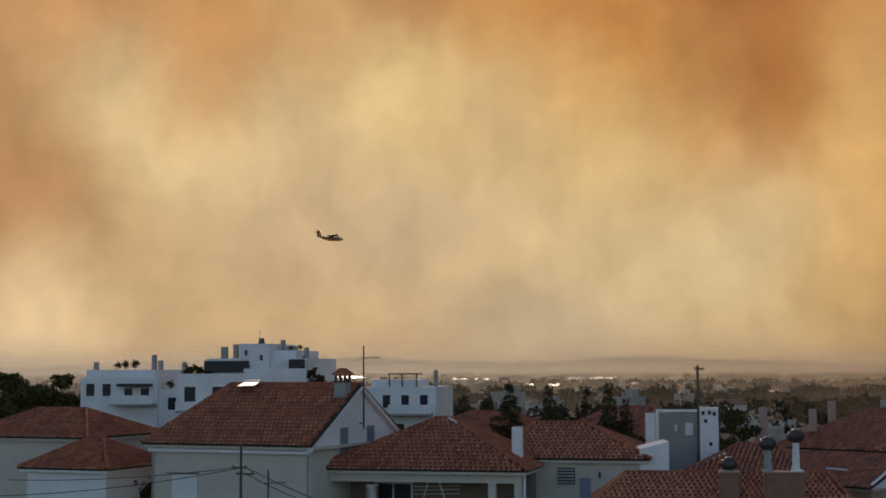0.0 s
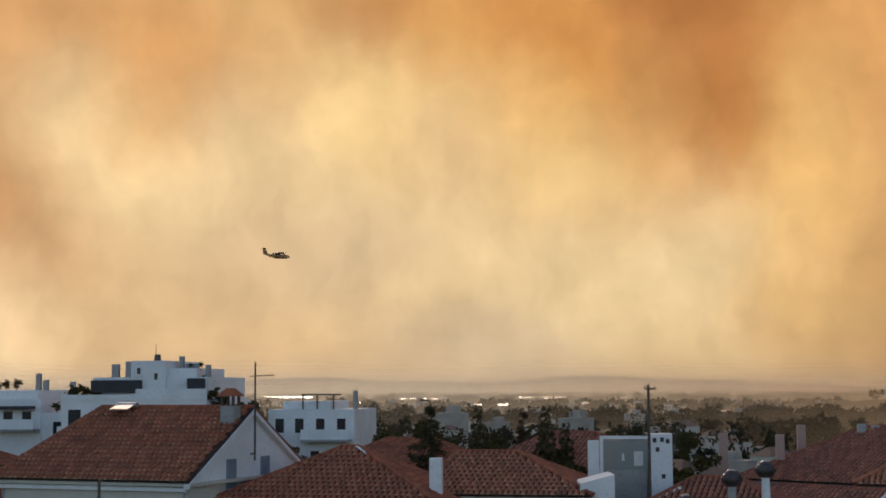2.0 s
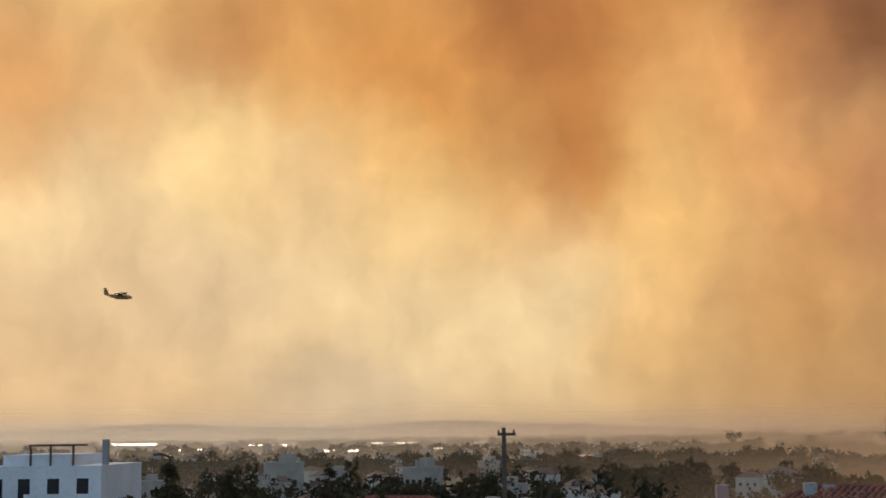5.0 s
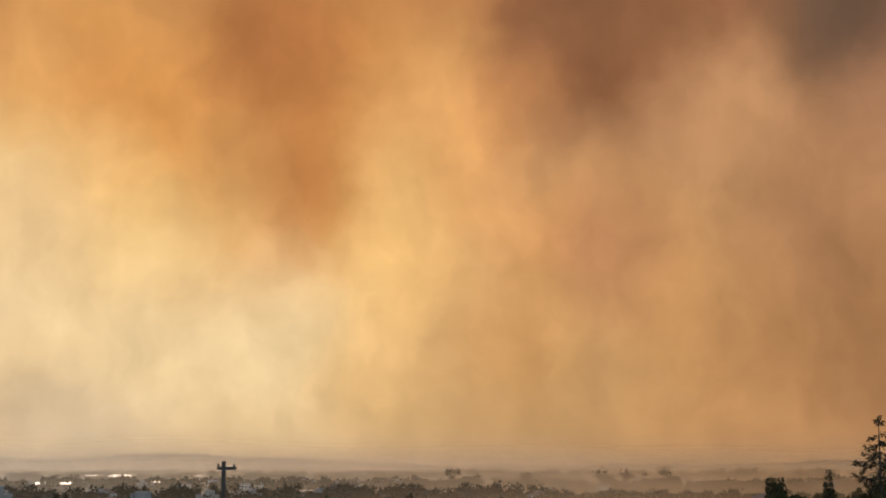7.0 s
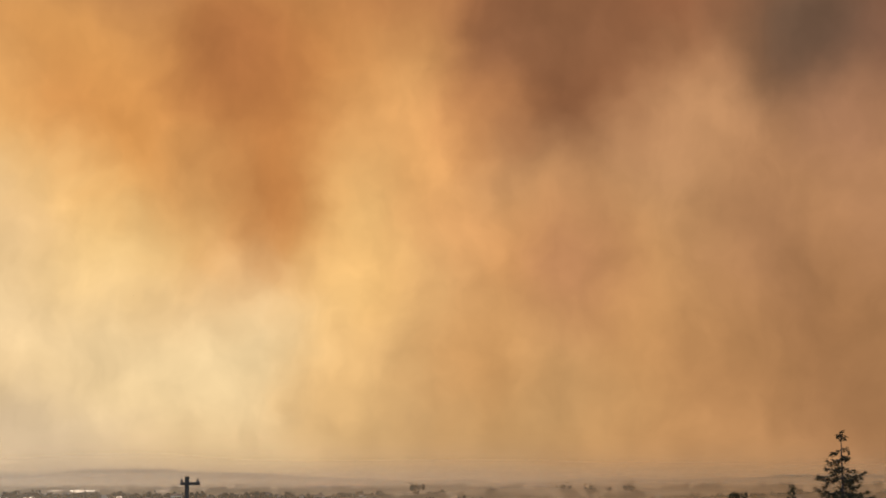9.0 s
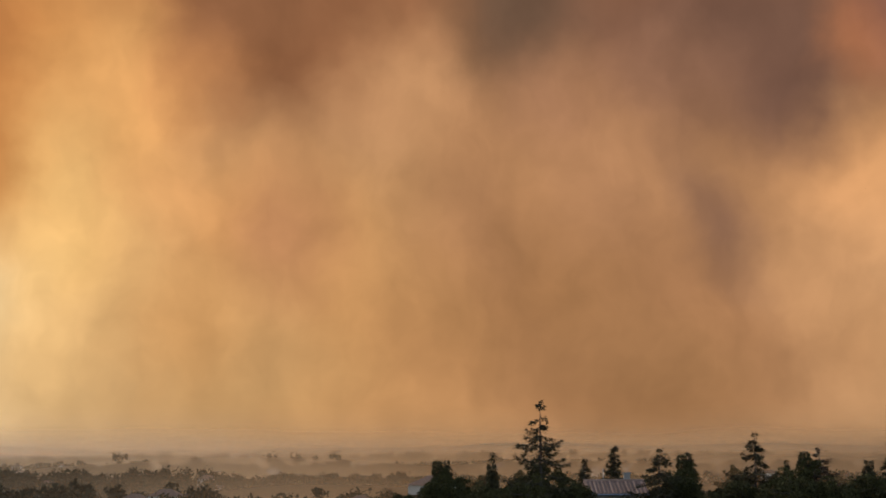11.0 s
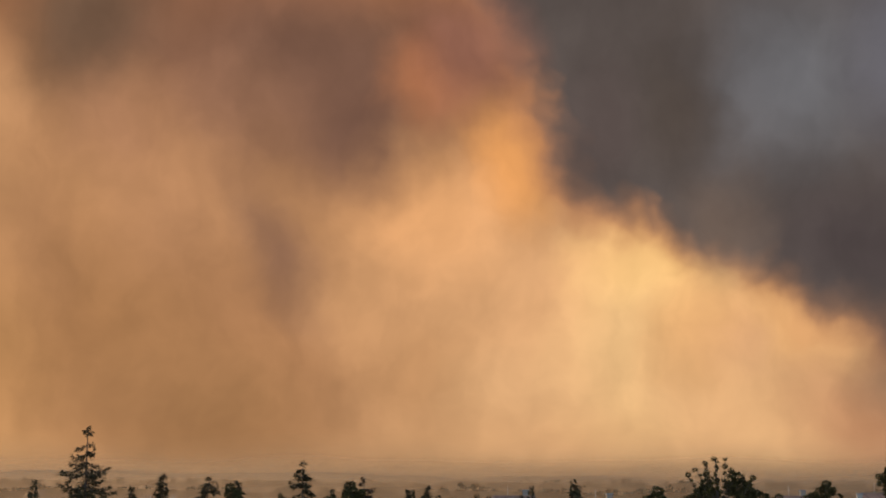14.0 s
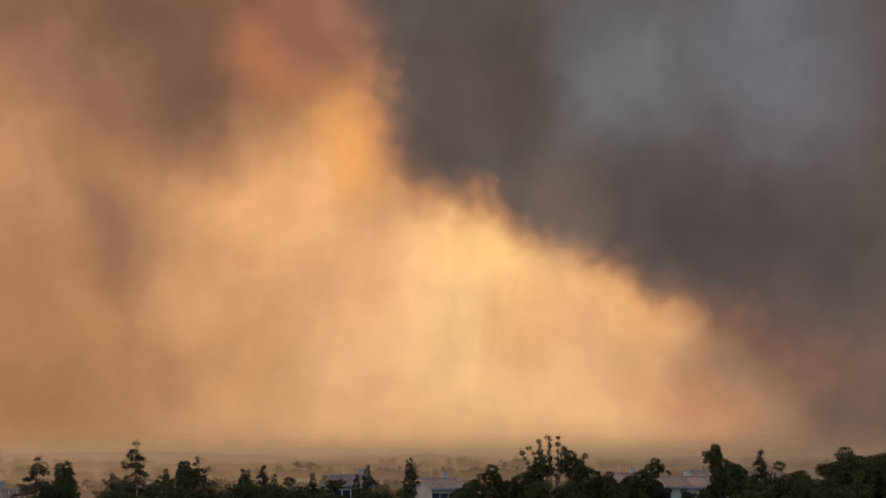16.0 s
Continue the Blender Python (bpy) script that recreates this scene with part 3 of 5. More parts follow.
def antenna(m, h, label):
    """A television aerial: mast, boom and thin elements."""
    a = thing("antenna", m, label, "antenna", "television aerials")
    part("mast", one_tube((0, 0, 0), (0, 0, h), 0.06, 0.045, 6), DARKMETAL, a)
    boom = part("boom", one_tube((-0.25, 0, h - 0.75), (1.0, 0, h - 0.70), 0.03, 0.03, 5), DARKMETAL, a)
    for k in range(6):
        x = -0.2 + 0.22 * k
        part("element", one_tube((x, -0.28, h - 0.74), (x, 0.28, h - 0.74), 0.016, 0.016, 4), DARKMETAL, boom)
    part("bracket", one_box(-0.25, -0.04, 0.3, 0.02, 0.04, 0.38), DARKMETAL, a)
    return a


antenna(pose(-20.15, 44.7, 8.3), 5.08, "tall dark television aerial fixed to the white gable")

antenna(pose(-23.8, 36.6, 0), 6.35, "short dark aerial beside the pole")

solar = thing("solar_panel", pose(-28.1, 46.9, 10.95, 0, 0, -14) @ Matrix.Scale(0.75, 4), "pale tilted solar water heater on the ridge", "solar panel")
part("collector", box(bmesh.new(), -0.75, -0.5, 0.05, 0.75, 0.5, 0.13), PANEL, solar, "pale glass collector").rotation_euler = (radians(18), 0, 0)
part("tank", one_tube((-0.8, 0.75, 0.25), (0.8, 0.75, 0.25), 0.2, 0.2, 12), METAL, solar, "metal water tank")
for x in (-0.6, 0.6):
    part("leg", one_box(x - 0.03, 0.4, -0.35, x + 0.03, 0.46, 0.3), DARKMETAL, solar)


# ---------------------------------------------------------------- house with the porch
B = pose(-22.3, 42.6, 0, 0, 0, -4)
# The recessed wall has the porch's shade put into its colour.
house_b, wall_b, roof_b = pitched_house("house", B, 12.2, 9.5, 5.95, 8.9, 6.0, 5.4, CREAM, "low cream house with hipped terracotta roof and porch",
                                        singles=300, porch=2.6, inner=SHADED_WALL)
part("beam", one_box(0, 0, 5.3, 12.2, 0.35, 5.78), CREAM, house_b, "cream porch beam")
for x in (0.0, 10.2, 11.75):
    part("porch_post", one_box(x, 0.02, 0, x + 0.45, 0.33, 5.3), CREAM, house_b, "square cream porch post")
part("porch_slab", one_box(0, 0.02, 2.8, 12.2, 2.6, 3.0), CONCRETE, house_b, "concrete balcony slab")
door = part("balcony_door", one_box(2.6, 2.5, 3.0, 5.0, 2.598, 5.1), WHITE, wall_b, "white-framed balcony door")
for k in range(2):
    part("pane", one_box(2.72 + k * 1.15, 2.47, 3.1, 3.75 + k * 1.15, 2.498, 5.0), GLASS, door)
part("drainpipe", one_tube((12.32, 0.2, 0), (12.32, 0.2, 5.8), 0.09, 0.09, 8), WHITE, house_b, "white downpipe")
drum = thing("water_drum", pose(-19.4, 43.6, 3.0), "grey metal water drum standing on the porch", "drum")
part("body", one_tube((0, 0, 0), (0, 0, 1.95), 0.42, 0.42, 16), METAL, drum)
part("lid", one_tube((0, 0, 1.95), (0, 0, 2.08), 0.45, 0.36, 16), WHITE, drum, "pale lid")
airer = thing("clothes_airer", pose(-15.4, 43.4, 3.0), "pale folding clothes airer on the porch", "clothes airer")
for x0, x1 in ((-1.2, -0.5), (0.9, 0.1)):
    part("leg", one_tube((x0, 0, 0), (x1, 0, 2.35), 0.035, 0.035, 6), WHITE, airer)
for z in (1.5, 1.75, 1.95):
    part("rail", one_tube((-1.4, 0.05, z), (1.4, 0.05, z + 0.06), 0.02, 0.02, 5), WHITE, airer)
chimney(pose(-10.7, 44.6, 5.9), 0.62, 0.62, 2.55, WHITE, "plain white rendered chimney on the eave", hood=False)

# ---------------------------------------------------------------- house behind it
house_c, wall_c, roof_c = pitched_house("house", pose(-11.5, 46.5, 0, 0, 0, -3), 8.2, 8.0, 6.4, 8.5, 1.0, 4.0, CREAM,
                                        "cream house with hipped terracotta roof behind the porch house", singles=300)
vent = part("wall_vent", one_box(3.05, -0.10, 4.95, 4.1, -0.004, 5.95), AWNING, wall_c, "dark louvred wall grille")
for k in range(5):
    part("slat", one_box(3.08, -0.16, 5.02 + k * 0.19, 4.07, -0.102, 5.12 + k * 0.19), CONCRETE, vent)
lamp = part("wall_lamp", one_tube((5.6, -0.12, 5.35), (5.6, -0.12, 5.7), 0.09, 0.06, 8), DARKMETAL, wall_c, "dark wall lantern")
part("bracket", one_box(5.57, -0.12, 5.7, 5.63, 0.0, 5.75), DARKMETAL, lamp)
part("door", one_box(4.35, -0.05, 3.2, 5.05, -0.004, 5.35), SHUTTER, wall_c, "pale blue-grey door")
parapet = thing("parapet_wall", pose(-3.5, 45.9, 0, 0, 0, 8), "white rendered stair parapet with a sloping top", "wall")
bm = one_box(0, 0, 0, 1.75, 3.0, 7.1)
for v in bm.verts:
    if v.co.z > 1 and v.co.x > 1:
        v.co.z = 7.55
part("wall", bm, WHITE, parapet)
part("coping", one_box(-0.05, -0.05, 6.99, 0.0, 3.05, 7.12), CONCRETE, parapet)

# ---------------------------------------------------------------- open roof frame
terrace = thing("terrace_frame", pose(-3.35, 52, 0), "white concrete roof-terrace frame round a grey-green wall", "building")
part("post", one_box(0, 0, 0, 0.62, 0.5, 9.05), WHITE, terrace, "white pillar")
part("post", one_box(0.66, -0.04, 0, 0.84, 0.3, 9.3), WHITE, terrace, "thin white pillar")
part("beam", one_box(0.84, -0.02, 9.12, 3.4, 0.28, 9.3), WHITE, terrace, "white beam")
tower = part("stair_tower", one_box(3.42, -0.05, 0, 4.6, 1.6, 9.4), WHITE, terrace, "white stair tower")
# No holes are cut; dark plates imitate the shaded openings.
for x, z in ((3.55, 8.95), (3.95, 8.98), (4.25, 8.9), (3.7, 8.45), (4.0, 7.0)):
    part("opening", one_box(x, -0.075, z, x + 0.2, -0.054, z + 0.24), SHADE, tower, "small opening, a plate coloured as shade")
back_wall = part("back_wall", one_box(0.8, 1.6, 0, 3.5, 1.9, 9.0), GREY, terrace, "grey-green rendered wall")
part("window", one_box(2.5, 1.56, 7.6, 3.0, 1.597, 8.4), WHITE, back_wall, "pale window")
part("side_wall", one_box(1.0, 0.9, 0, 3.2, 1.1, 7.4), CONCRETE, terrace, "unfinished concrete wall")
part("roof_tank", one_tube((1.9, 1.3, 7.9), (1.9, 1.3, 8.3), 0.09, 0.05, 8), WHITE, back_wall, "small white lamp")

# ---------------------------------------------------------------- low roof with flues
house_d, wall_d, roof_d = pitched_house("house", pose(-5.5, 36.2, 0, 0, 0, 1), 13.4, 7.6, 4.4, 6.1, 1.5, 0.9, CREAM,
                                        "low house with terracotta roof and several chimneys", singles=300)


def flue(m, shaft_w, shaft_h, pipes, label):
    """A masonry stack with metal pipes (x, length, material), each under a round turning cowl."""
    c = thing("chimney", m, label, "chimney", "chimneys with round cowls")
    part("shaft", one_box(-shaft_w / 2, -0.45, 0, shaft_w / 2, 0.45, shaft_h, 0.03), BRICK, c)
    part("cap", one_box(-shaft_w / 2 - 0.05, -0.5, shaft_h, shaft_w / 2 + 0.05, 0.5, shaft_h + 0.09, 0.02), PINK, c, "thin rendered cap")
    top = shaft_h + 0.09
    for px, length, material in pipes:
        pipe = part("pipe", one_tube((px, 0, top), (px, 0, top + length), 0.2, 0.18, 12), material, c, "flue pipe")
        part("flange", one_tube((px, 0, top), (px, 0, top + 0.12), 0.32, 0.24, 12), material, pipe, "flue collar")
        bm, mid = bmesh.new(), Vector((px, 0, top + length + 0.3))
        bmesh.ops.create_uvsphere(bm, u_segments=16, v_segments=9, radius=0.47)
        for v in bm.verts:
            v.co = Vector((v.co.x, v.co.y, v.co.z * 0.8)) + mid
        cowl = part("cowl", bm, DARKMETAL, c, "dark round turning cowl")
        for k in range(12):
            a = k * math.tau / 12
            pts = [mid + Vector((math.cos(a + s * 0.5) * 0.48 * math.cos(q), math.sin(a + s * 0.5) * 0.48 * math.cos(q), 0.39 * math.sin(q))) for s, q in ((-0.3, -1.0), (0, 0), (0.3, 1.0))]
            bm = bmesh.new()
            tube(bm, pts[0], pts[1], 0.02, 0.02, 4), tube(bm, pts[1], pts[2], 0.02, 0.02, 4)
            part("vane", bm, DARKMETAL, cowl)
        part("cap_plate", one_tube(mid + Vector((0, 0, 0.35)), mid + Vector((0, 0, 0.41)), 0.2, 0.15, 10), METAL, cowl, "bright metal cap")
    return c


flue(pose(1.57, 37.3, 4.0), 1.05, 2.35, ((0, 0.05, METAL),), "brown masonry chimney with a dark round cowl")
flue(pose(4.44, 37.3, 4.0), 2.1, 2.35, ((-0.82, 1.15, CONCRETE), (0.65, 1.55, WHITE)), "wide brown chimney with two flues and round cowls")

# ---------------------------------------------------------------- roofs beyond
house_e, wall_e, roof_e = pitched_house("house", pose(-1.4, 46.8, 0, 0, 0, -10), 8.6, 7.6, 5.1, 7.2, 3.2, 3.2, CREAM,
                                        "house with hipped terracotta roof and white verge", tiles=RUSTTILE)
part("verge", one_box(3.9, -0.55, 5.1, 8.9, -0.35, 5.32), WHITE, roof_e, "white verge strip")
house_f, wall_f, roof_f = pitched_house("house", pose(5.6, 60.8, 0, 0, 0, -38), 13.5, 11.0, 6.4, 9.5, 5.0, 4.6, PINK,
                                        "long house with a dark red hipped roof", tiles=RUSTTILE)
house_g, wall_g, roof_g = pitched_house("house", pose(3.1, 52.8, 0, 0, 0, -40), 9.0, 7.8, 4.75, 6.5, 2.0, 0, PINK,
                                        "pinkish house with a dark red gabled roof and white verge", tiles=RUSTTILE)
# Dark wall colour imitates a terrace in shade.
house_h, wall_h, roof_h = pitched_house("house", pose(11.6, 54.0, 0, 0, 0, -6), 9.0, 6.0, 6.5, 7.9, 2.5, 2.5, SHADED_WALL,
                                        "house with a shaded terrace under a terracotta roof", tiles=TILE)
for x, y, z, h in ((4.4, 60.5, 7.0, 2.2), (7.7, 60.4, 7.6, 1.5), (9.2, 63.0, 8.0, 1.6), (12.6, 61.5, 7.6, 2.1), (13.4, 61.6, 7.6, 2.0)):
    chimney(pose(x, y, z), 0.5, 0.5, h, PINK if x < 10 else CONCRETE, "narrow rendered chimney on a red roof", hood=False)


def strip(house, p, q, w, label):
    """A raised rendered strip between two places, fixed to a roof."""
    inv = house.matrix_basis.inverted()
    a, b = inv @ Vector(p), inv @ Vector(q)
    return part("verge", one_tube(a, b, w, w, 4), WHITE, house, label)


strip(house_g, (9.95, 46.75, 5.0), (12.45, 49.75, 6.62), 0.10, "white gable verge")
strip(house_g, (7.25, 50.6, 5.75), (8.87, 49.3, 5.72), 0.06, "pale mortared seam")
strip(house_e, (5.3, 45.2, 6.15), (7.55, 44.9, 5.2), 0.1, "white hip verge")
strip(house_e, (-1.6, 47.1, 5.3), (1.6, 48.9, 6.7), 0.1, "white hip verge")
for q in range(3):
    part("shutter", one_box(8.98, 1.6 + q * 1.7, 3.4, 9.05, 2.5 + q * 1.7, 4.5), SHUTTER, wall_g, "grey-blue shutter")
strip(house_b, (-15.2, 46.6, 8.95), (-11.0, 43.6, 6.55), 0.07, "pale mortared hip")
house_i, wall_i, roof_i = pitched_house("house", pose(-10.5, 62.0, 0, 0, 0, -18), 9.5, 8.0, 6.9, 9.1, 3.2, 3.2, PINK,
                                        "distant house with a faded red roof", tiles=RUSTTILE)
house_j, wall_j, roof_j = pitched_house("house", pose(-50.5, 53.0, 0, 0, 0, -12), 10.0, 8.5, 7.3, 9.2, 3.0, 3.0, CREAM,
                                        "house with a hipped terracotta roof among trees")
house_k, wall_k, roof_k = pitched_house("house", pose(-42.8, 46.5, 0, 0, 0, -12), 6.0, 6.5, 5.6, 7.5, 2.5, 2.5, WHITE,
                                        "small white house with a low terracotta roof")
house_l, wall_l, roof_l = pitched_house("house", pose(-19.5, 57.0, 0, 0, 0, -25), 8.5, 7.0, 7.0, 8.9, 2.5, 2.5, WHITE,
                                        "white house with a terracotta roof behind the gable house")


# ---------------------------------------------------------------- apartment blocks
def block(m, w, d, h, label):
    b = thing("apartment_building", m, label, "building", "white apartment blocks")
    wall = part("wall", one_box(0, 0, 0, w, d, h), WHITE, b)
    return b, wall


def upper(b, x0, y0, z0, x1, y1, z1, material=WHITE):
    return part("upper_storey", one_box(x0, y0, z0, x1, y1, z1), material, b)


def balcony(b, x0, x1, y, z, depth=1.3):
    s = part("balcony", one_box(x0, y - depth, z - 0.15, x1, y - 0.004, z), CONCRETE, b, "pale balcony slab")
    part("railing", one_box(x0, y - depth, z, x1, y - depth + 0.08, z + 0.75), WHITE, s, "solid white parapet")
    return s


apt, apt_wall = block(pose(-42.3, 73.5, 0), 10.9, 12, 11.2, "stepped white apartment block with dark awnings and roof plants")
top1 = upper(apt, 2.0, 1.0, 11.2, 10.7, 11, 12.85)
top2 = upper(apt, 5.0, 0.6, 11.21, 7.6, 9, 14.05)
top3 = upper(apt, 7.6, 1.6, 12.85, 9.6, 9, 13.5)
part("awning", one_box(2.1, 0.2, 11.75, 5.9, 0.58, 12.65, 0.05), AWNING, apt, "dark lowered awning")
part("awning", one_box(9.3, 0.3, 11.75, 10.5, 0.98, 12.75, 0.05), AWNING, apt, "dark lowered awning")
part("parapet", one_box(0, -0.06, 11.2, 5.6, 0.1, 11.6), WHITE, apt, "white terrace parapet")
part("parapet", one_box(5.6, -0.06, 11.2, 10.9, 0.1, 12.0), WHITE, apt, "white terrace parapet")
for x, z in ((1.0, 9.2), (3.4, 9.2), (7.6, 9.0), (9.8, 9.0)):
    window(apt_wall, x, z, 1.1, 1.4, 0.0)
for x, z in ((5.6, 13.0), (6.9, 12.6)):
    window(top2, x, z, 0.4, 0.6, 0.6)
balcony(apt, 0.2, 5.4, 0.0, 8.6)
for x, y, z, h, w in ((2.9, 3, 12.85, 1.0, 0.5), (3.9, 3, 12.85, 1.2, 0.35), (8.0, 3, 13.5, 0.9, 0.3), (8.8, 3, 13.5, 0.35, 0.9), (10.2, 2.4, 12.85, 0.9, 0.3), (4.6, 3.2, 12.85, 0.7, 0.7)):
    part("roof_chimney", one_box(x - w / 2, y, z, x + w / 2, y + 0.5, z + h), CONCRETE, apt, "small roof chimney")
part("water_tank", one_tube((6.2, 3, 14.05), (6.2, 3, 14.55), 0.3, 0.22, 10), DARKMETAL, apt, "dark roof tank")
part("mast", one_tube((6.0, 3.2, 14.05), (6.0, 3.2, 15.3), 0.025, 0.02, 5), DARKMETAL, apt, "thin roof mast")

apt2, apt2_wall = block(pose(-28.3, 79, 0), 6.6, 9, 10.4, "white apartment block with a wooden pergola on its roof")
upper(apt2, 0.9, 1.0, 10.4, 4.6, 8, 11.0)
perg = part("pergola", one_box(2.4, 0.6, 11.45, 5.0, 3.0, 11.56), WOOD, apt2, "wooden pergola roof")
for x in (2.5, 3.6, 4.85):
    part("pergola_post", one_box(x - 0.05, 0.7, 10.4, x + 0.05, 0.8, 11.45), WOOD, perg)
part("roof_chimney", one_box(6.1, 2, 10.4, 6.4, 2.4, 11.8), CONCRETE, apt2, "tall roof chimney")
for x, z in ((0.9, 8.6), (2.4, 8.6), (4.0, 8.6), (5.6, 8.6), (1.4, 6.2), (3.6, 6.2), (5.4, 6.2)):
    window(apt2_wall, x, z, 0.8, 1.2, 0.0)
balcony(apt2, 2.8, 6.4, 0.0, 8.2)
balcony(apt2, 0.2, 2.4, 0.0, 5.8)

apt3, apt3_wall = block(pose(-53.2, 79, 0), 7.0, 9, 11.3, "white apartment block with roof plants and terraces")
upper(apt3, 0.3, 0.5, 11.3, 6.6, 8, 11.95)
part("annexe", one_box(7.0, 0.5, 0, 11.2, 8, 10.2), WHITE, apt3, "lower white wing")
part("awning", one_box(3.6, -0.9, 10.5, 6.6, -0.004, 10.75, 0.04), AWNING, apt3, "dark awning")
balcony(apt3, 3.2, 7.0, 0.0, 9.0)
for x, z in ((0.9, 9.6), (2.4, 9.6), (4.4, 9.2), (5.9, 9.2), (8.2, 8.4), (9.8, 8.4)):
    window(apt3_wall, x, z, 0.9, 1.2, 0.0 if x < 7 else 0.5)
for x, h in ((0.5, 0.7), (5.9, 1.3), (6.5, 0.8), (8.7, 2.4)):
    part("roof_chimney", one_box(x - 0.18, 2, 10.2 if x > 7 else 11.95, x + 0.18, 2.4, (10.2 if x > 7 else 11.95) + h), CONCRETE, apt3, "thin roof chimney")


# ---------------------------------------------------------------- poles and wires
def utility_pole(m, h, label, arms=((-0.25, 0.65, 0.3),)):
    p = thing("utility_pole", m, label, "utility pole", "wooden utility poles")
    part("mast", one_tube((0, 0, 0), (0, 0, h), 0.11, 0.07, 8), WOOD, p)
    for x0, x1, down in arms:
        arm = part("crossarm", one_box(x0, -0.06, h - down, x1, 0.06, h - down + 0.1), WOOD, p)
        for x in (x0 + 0.05, x1 - 0.08):
            part("insulator", one_tube((x, 0, h - down + 0.1), (x, 0, h - down + 0.2), 0.04, 0.03, 6), DARKMETAL, arm)
    return p


utility_pole(pose(0, 50, 0), 12.1, "tall wooden utility pole with a short crossarm", ((-0.22, 0.42, 0.28), (-0.12, 0.3, 1.9)))
utility_pole(pose(-25.2, 36, 0), 7.8, "dark wooden utility pole carrying house wires", ((-0.5, 0.35, 1.35), (-0.25, 0.75, 1.7)))


def wire(a, b, sag, label):
    """A hanging cable between two points."""
    a, b = Vector(a), Vector(b)
    bm, last = bmesh.new(), a
    for k in range(1, 13):
        s = k / 12
        p = a.lerp(b, s) - Vector((0, 0, 4 * sag * s * (1 - s)))
        tube(bm, last, p, 0.022, 0.022, 4, False)
        last = p
    ob = part("cable", bm, AWNING)
    return tagged(ob, label, "cable", "overhead cables")


wire((-25.5, 36, 6.5), (-41, 40, 5.4), 0.25, "black overhead cable from pole to house")
wire((-25.4, 36, 6.45), (-41, 38, 4.6), 0.3, "black overhead cable from pole to house")
wire((-24.9, 36, 6.5), (-18.5, 41.8, 3.0), 0.2, "black overhead cable running down to the porch")
wire((-24.8, 36, 6.1), (-19.5, 42.0, 3.2), 0.3, "black overhead cable running down to the porch")


# ---------------------------------------------------------------- trees
def leaf_cloud(centres, count, size, spread, seed, droop=0.0):
    """Many small leaves scattered round centres (x, y, z, radius)."""
    rng = np.random.default_rng(seed)
    verts, faces = [], []
    weights = np.array([c[3] ** 2 for c in centres])
    pick = rng.choice(len(centres), size=count, p=weights / weights.sum())
    for k in pick:
        x, y, z, r = centres[k]
        v = rng.normal(size=3)
        v *= r * rng.uniform(0.45, 1.0) ** 0.5 / np.linalg.norm(v)
        c = np.array([x, y, z]) + v * np.array([1, 1, spread])
        a, b = rng.normal(size=3), rng.normal(size=3)
        a /= np.linalg.norm(a)
        b -= a * a.dot(b)
        b /= np.linalg.norm(b)
        s = size * rng.uniform(0.6, 1.4)
        n = len(verts)
        verts += [c - a * s - b * s * 0.2, c + b * s * 0.5, c + a * s + np.array([0, 0, -droop * s]), c - b * s * 0.5]
        faces.append((n, n + 1, n + 2, n + 3))
    return verts, faces


def mesh_part(name, verts, faces, material, parent, label=""):
    me = bpy.data.meshes.new(name)
    me.from_pydata([tuple(v) for v in verts], [], faces)
    me.materials.append(material)
    ob = new(name, me)
    ob.parent = parent
    return tagged(ob, label)


